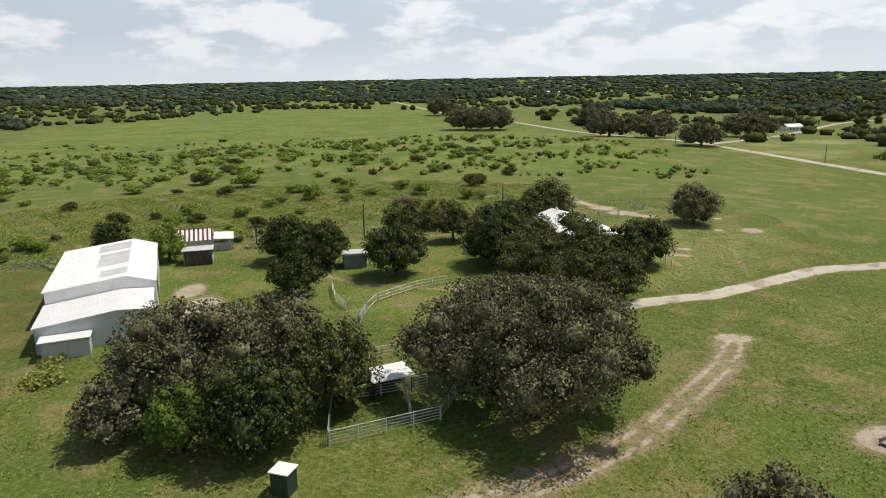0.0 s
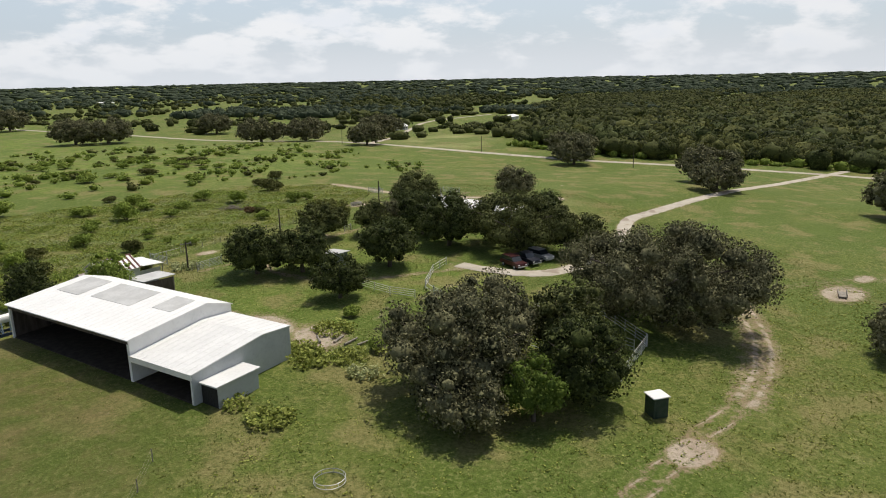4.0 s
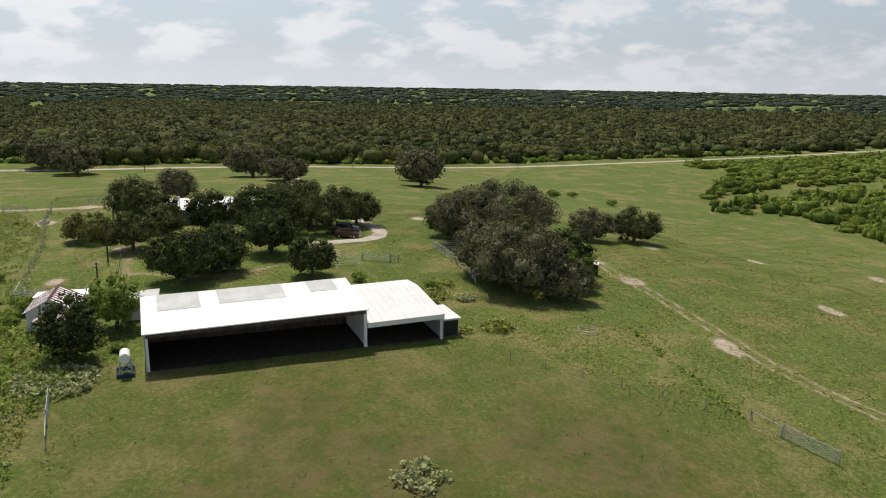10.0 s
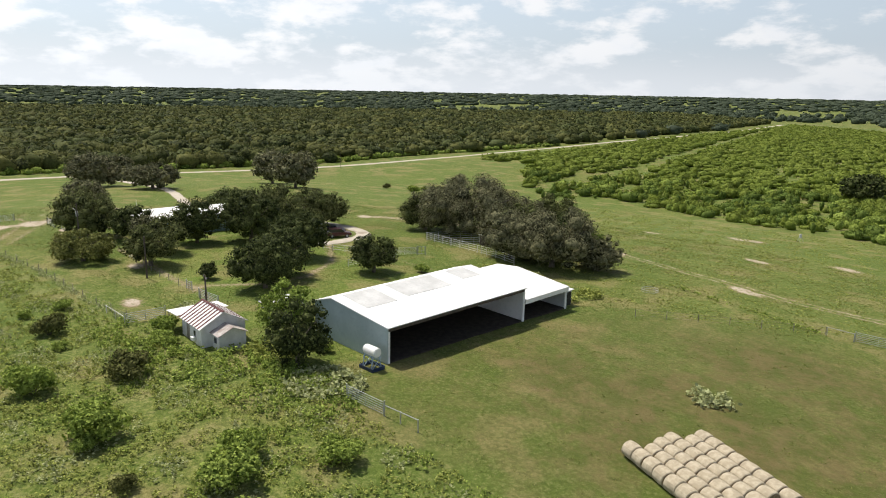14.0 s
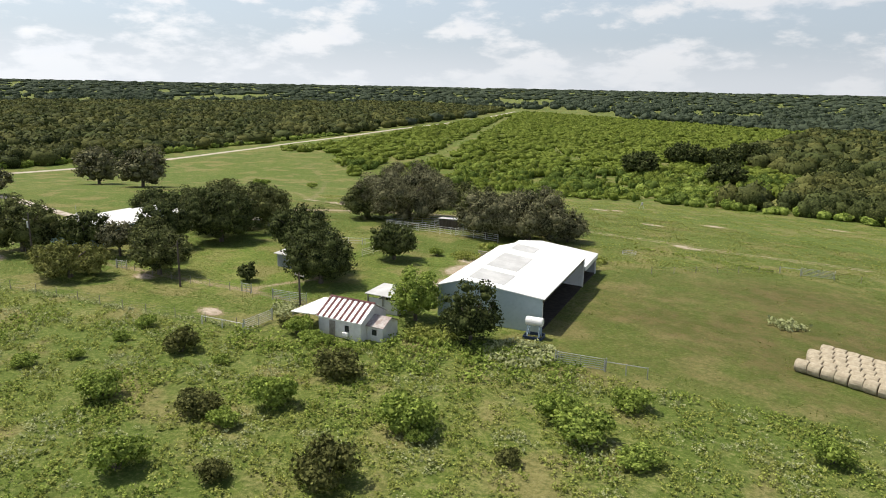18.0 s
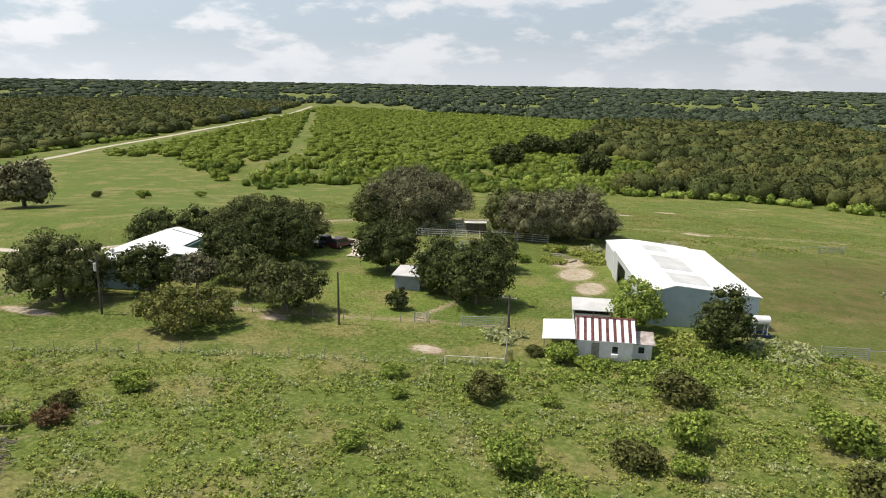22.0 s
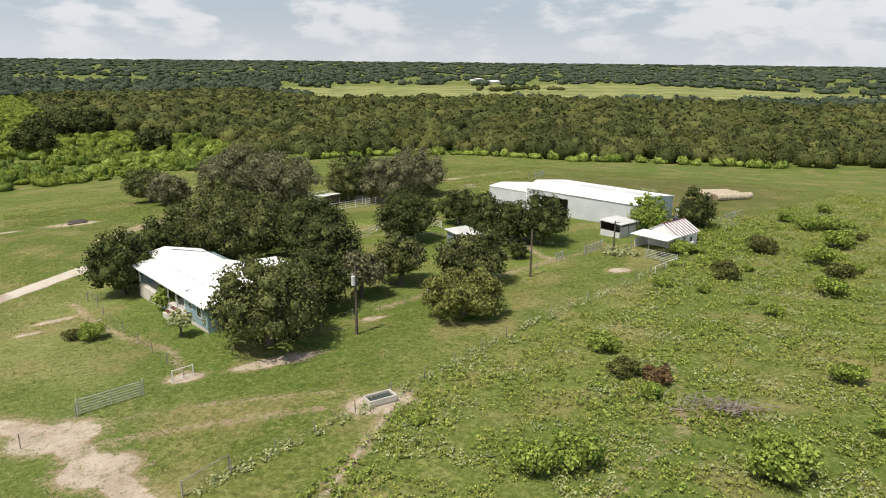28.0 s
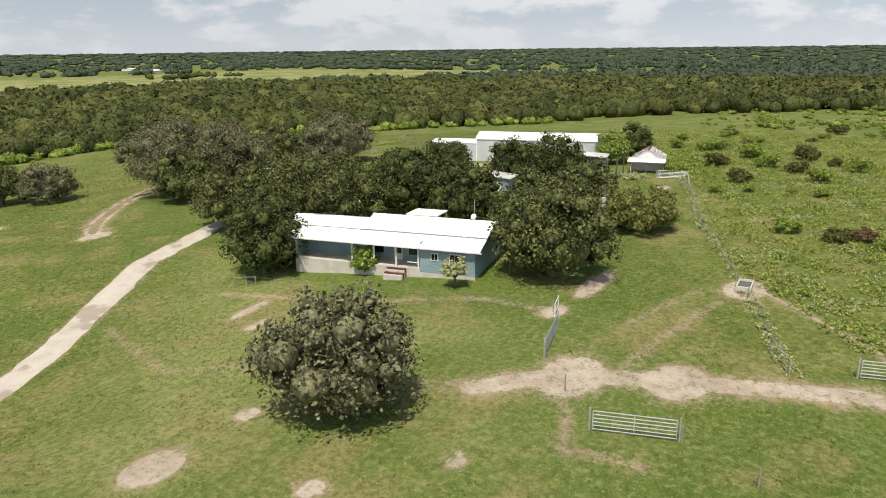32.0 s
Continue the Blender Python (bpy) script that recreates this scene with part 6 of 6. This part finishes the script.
make_pole(-14.4, 127.2, 6.4, "dark wooden pole beside the yard path")
make_pole(13.2, 135.6, 7.6, "dark wooden pole carrying a grey transformer", can=True)
make_pole(-33.4, 121.8, 4.6, "short wooden pole with a crossarm near the old shed", arm=1.8)
for x, y in ((159.9, 174.3), (210.9, 93.4), (229.8, 8.9), (126.5, 330.1), (154.8, 254.4)):
    make_pole(x, y, 7.5, "distant wooden pole along the road")

# ---------------------------------------------------------------- hay bales
bale = thing("hay_bale", Matrix.Translation((0, 0, 0)), "weathered round hay bale lying in rows", "hay bale", "stacked rows of hay bales")
bm = bmesh.new()
nn = 20
rr = np.random.default_rng(9)
rings = []
for x, s in ((-0.64, 0.86), (-0.58, 0.97), (-0.2, 1.0), (0.2, 1.01), (0.58, 0.97), (0.64, 0.86)):
    rings.append([bm.verts.new((x, 0.74 * s * math.cos(a) * (1 + rr.uniform(-0.02, 0.02)), 0.68 + 0.70 * s * math.sin(a) * (1 + rr.uniform(-0.02, 0.02)))) for a in np.arange(nn) * 2 * math.pi / nn])
for ra, rb in zip(rings[:-1], rings[1:]):
    for k in range(nn):
        bm.faces.new((ra[k], ra[(k + 1) % nn], rb[(k + 1) % nn], rb[k]))
part("wrap", bm, HAY, bale)
END = plain("dark_hay_end", (0.20, 0.15, 0.09, 1), (0.32, 0.25, 0.15, 1), 3, 0.95, bump=0.8)
for s in (-1, 1):
    bm = bmesh.new()
    c = bm.verts.new((s * 0.60, 0, 0.68))
    rim = [bm.verts.new((s * 0.642, 0.74 * 0.86 * math.cos(a), 0.68 + 0.70 * 0.86 * math.sin(a))) for a in np.arange(nn) * 2 * math.pi / nn]
    for k in range(nn):
        bm.faces.new((c, rim[k], rim[(k + 1) % nn]) if s > 0 else (c, rim[(k + 1) % nn], rim[k]))
    part("end", bm, END, bale, "dark frayed bale end")
dx, dy = Vector((-0.995, 0.10, 0)), Vector((-0.10, -0.995, 0))
first = True
for j in range(6):
    n, off = (7, 8, 7, 8, 7, 8)[j], (0.0, 0.9, 0.2, -0.3, 0.6, 0.1)[j]
    for i in range(n):
        p = Vector((-84.9, 96.4, 0)) + dx * (off + 0.65 + 1.33 * i) + dy * (1.5 * j)
        m = Matrix.Translation(gp(p.x, p.y, -0.04)) @ Matrix.Rotation(math.atan2(dx.y, dx.x) + rr.uniform(-0.06, 0.06), 4, "Z")
        if first:
            bale.matrix_basis = m
            first = False
        else:
            copy_thing(bale, m)

# ---------------------------------------------------------------- vehicles
def make_vehicle(x, y, ang, paint, label, pickup=False):
    v = thing("pickup_truck" if pickup else "suv", Matrix.Translation(gp(x, y)) @ Matrix.Rotation(ang, 4, "Z"), label, "vehicle", "vehicles parked under the oak")
    L, W = (5.6, 1.95) if pickup else (4.8, 1.9)
    h = L / 2
    prof = [(-h, 0.42), (h, 0.42), (h, 0.78), (h - 0.12, 0.98), (h - 1.35, 1.08), (-h + 0.05, 1.10), (-h, 0.9)]
    part("body", prism(bmesh.new(), [(px, -W / 2, pz) for px, pz in prof], (0, W, 0)), paint, v)
    if pickup:
        cab = [(-0.75, 1.09), (1.35, 1.09), (0.75, 1.78), (-0.6, 1.82)]
    else:
        cab = [(-h + 0.1, 1.11), (1.15, 1.09), (0.45, 1.70), (-h + 0.45, 1.74)]
    part("cabin", prism(bmesh.new(), [(px, -W / 2 + 0.12, pz) for px, pz in cab], (0, W - 0.24, 0)), GLASS, v)
    (xa, za), (xb, zb) = cab[3], cab[2]
    part("roof", box(bmesh.new(), xa - 0.04, -W / 2 + 0.12, min(za, zb), xb + 0.04, W / 2 - 0.12, max(za, zb) + 0.07, 0.03), paint, v)
    for sx in (-0.62 * h, 0.62 * h):
        for sy in (-W / 2 + 0.08, W / 2 - 0.08):
            w = part("wheel", tube(bmesh.new(), (sx, sy - 0.12, 0.36), (sx, sy + 0.12, 0.36), 0.37, n=16), BLACK, v)
            part("rim", tube(bmesh.new(), (sx, sy - 0.125, 0.36), (sx, sy + 0.125, 0.36), 0.21, n=12), PIPE, w)
    for sy in (-W / 2 + 0.25, W / 2 - 0.25):
        part("headlight", box(bmesh.new(), h - 0.08, sy - 0.18, 0.68, h + 0.012, sy + 0.18, 0.84), WHITE_METAL, v)
        part("tail_light", box(bmesh.new(), -h - 0.012, sy - 0.1, 0.66, -h + 0.05, sy + 0.1, 0.92), RUST, v)
    part("bumper", box(bmesh.new(), h - 0.03, -W / 2 + 0.05, 0.38, h + 0.1, W / 2 - 0.05, 0.56, 0.02), PIPE, v)
    return v


make_vehicle(6.6, 89.4, radians(-100), car_paint("dark_red_car_paint", (0.060, 0.008, 0.010, 1)), "dark red SUV parked in the shade of the oak")
make_vehicle(9.8, 89.8, radians(-96), car_paint("navy_car_paint", (0.010, 0.014, 0.028, 1)), "dark blue pickup parked in the shade of the oak", True)
make_vehicle(13.2, 89.8, radians(-94), car_paint("silver_car_paint", (0.45, 0.46, 0.47, 1)), "silver SUV parked in the shade of the oak")

# ---------------------------------------------------------------- water troughs and clutter
def make_trough(x, y, ang, L, W, mat, label):
    t = thing("water_trough", Matrix.Translation(gp(x, y)) @ Matrix.Rotation(ang, 4, "Z"), label, "trough")
    part("floor", box(bmesh.new(), -L / 2, -W / 2, 0.02, L / 2, W / 2, 0.14), mat, t)
    for s in (-1, 1):
        part("long_side", box(bmesh.new(), -L / 2, s * W / 2 - 0.06, 0.14, L / 2, s * W / 2 + 0.06, 0.62, 0.02), mat, t)
        part("short_side", box(bmesh.new(), s * (L / 2 - 0.06) - 0.06, -W / 2 + 0.06, 0.14, s * (L / 2 - 0.06) + 0.06, W / 2 - 0.06, 0.62, 0.02), mat, t)
    wm = Mat("trough_water", rough=0.05, spec=0.5)
    wm.b.inputs["Base Color"].default_value = (0.05, 0.06, 0.05, 1)
    part("water", box(bmesh.new(), -L / 2 + 0.13, -W / 2 + 0.07, 0.15, L / 2 - 0.13, W / 2 - 0.07, 0.42), wm.m, t)
    return t


make_trough(17.1, 150.4, radians(4), 2.5, 1.15, CONCRETE, "pale concrete water trough on trampled soil")
lick = thing("feed_bunk", Matrix.Translation(gp(36.1, 51.4)) @ Matrix.Rotation(0.4, 4, "Z"), "low wooden feed bunk on bare ground", "feed bunk")
for s in (-0.55, 0.55):
    part("side_board", box(bmesh.new(), -1.5, s - 0.05, 0.15, 1.5, s + 0.05, 0.6), GREY_WOOD, lick)
    part("skid", box(bmesh.new(), -1.7, s * 0.7 - 0.06, -0.05, 1.7, s * 0.7 + 0.06, 0.148), DARK_WOOD_AND_SHADE, lick)
part("bottom_board", box(bmesh.new(), -1.45, -0.49, 0.152, 1.45, 0.49, 0.22), GREY_WOOD, lick)
hoop = thing("hay_ring", Matrix.Translation(gp(-46.9, 57.3)), "rusty hay ring lying in the grass", "hay ring")
for z in (0.08, 0.42):
    bm = bmesh.new()
    for i in range(28):
        a, b = 2 * math.pi * i / 28, 2 * math.pi * (i + 1) / 28
        tube(bm, (1.25 * math.cos(a), 1.25 * math.sin(a), z), (1.25 * math.cos(b), 1.25 * math.sin(b), z), 0.03, n=5)
    part("hoop", bm, PIPE, hoop)
for i in range(8):
    a = 2 * math.pi * i / 8
    part("stay", tube(bmesh.new(), (1.25 * math.cos(a), 1.25 * math.sin(a), 0.05), (1.25 * math.cos(a), 1.25 * math.sin(a), 0.44), 0.025, n=5), PIPE, hoop)
feeder = thing("game_feeder", Matrix.Translation(gp(-6.8, -36.1)), "barrel feeder on a tripod in the field", "feeder")
part("barrel", tube(bmesh.new(), (0, 0, 1.3), (0, 0, 2.2), 0.32, n=14), GREY_METAL, feeder)
for i in range(3):
    a = 2.1 * i
    part("leg", tube(bmesh.new(), (0.9 * math.cos(a), 0.9 * math.sin(a), -0.1), (0.25 * math.cos(a), 0.25 * math.sin(a), 1.7), 0.04, n=6), PIPE, feeder)
pile = thing("brush_pile", Matrix.Translation(gp(-6.4, 164.8)) @ Matrix.Rotation(-0.6, 4, "Z"), "heap of dry grey-brown cut brush", "brush pile")
for i in range(120):
    a, e = rr.uniform(0, 6.28), rr.uniform(-0.1, 0.5)
    c = Vector((rr.normal() * 1.5, rr.normal() * 0.75, abs(rr.normal()) * 0.4 + 0.15))
    d = Vector((math.cos(a) * math.cos(e), math.sin(a) * math.cos(e), math.sin(e))) * rr.uniform(0.4, 1.2)
    part("branch", tube(bmesh.new(), c - d, c + d, rr.uniform(0.03, 0.06), 0.015, 4), BRUSHWOOD, pile)
for k, (x, y, a) in enumerate([(-30.5, 79.5, 0.3), (-31.2, 81.0, 0.5), (-29.4, 78.2, 0.1), (-33.0, 82.5, 1.2)]):
    t = thing("log", Matrix.Translation(gp(x, y, 0.02)) @ Matrix.Rotation(a, 4, "Z"), "old grey log lying among weeds", "log", "logs behind the barn")
    part("trunk", tube(bmesh.new(), (-1.1, 0, 0.12), (1.1, 0, 0.14), 0.14, 0.11, 9), GREY_WOOD, t)

# far farm buildings
for x, y, L, W, a, label in ((398.9, 475.9, 22, 11, 0.5, "distant farmhouse with a white roof among trees"), (252.6, 449.7, 12, 7, 0.2, "distant small barn with a pale roof"), (321.3, 1480.9, 30, 14, 0.3, "far white-roofed farm building"),
                             (-620.3, -838.6, 34, 16, 0.2, "far white farm building beyond the fields"), (-670.7, -967.5, 28, 16, 0.7, "far white farm building beyond the fields")):
    t = thing("farm_building", Matrix.Translation(gp(x, y)) @ Matrix.Rotation(a, 4, "Z"), label, "building", "far farm buildings")
    part("walls", box(bmesh.new(), -L / 2, -W / 2, -0.3, L / 2, W / 2, 2.9), WHITE_PAINT, t)
    for s in (-1, 1):
        part("roof_sheet", slab(bmesh.new(), [(-L / 2 - 0.4, s * (W / 2 + 0.5), 2.9), (L / 2 + 0.4, s * (W / 2 + 0.5), 2.9), (L / 2 + 0.4, 0, 4.6), (-L / 2 - 0.4, 0, 4.6)], 0.12), WHITE_METAL, t)
    for i in range(4):
        part("window", box(bmesh.new(), -L / 2 + L * (i + 0.6) / 4.5, -W / 2 - 0.03, 1.0, -L / 2 + L * (i + 0.6) / 4.5 + 1.2, -W / 2 - 0.002, 2.1), GLASS, t)
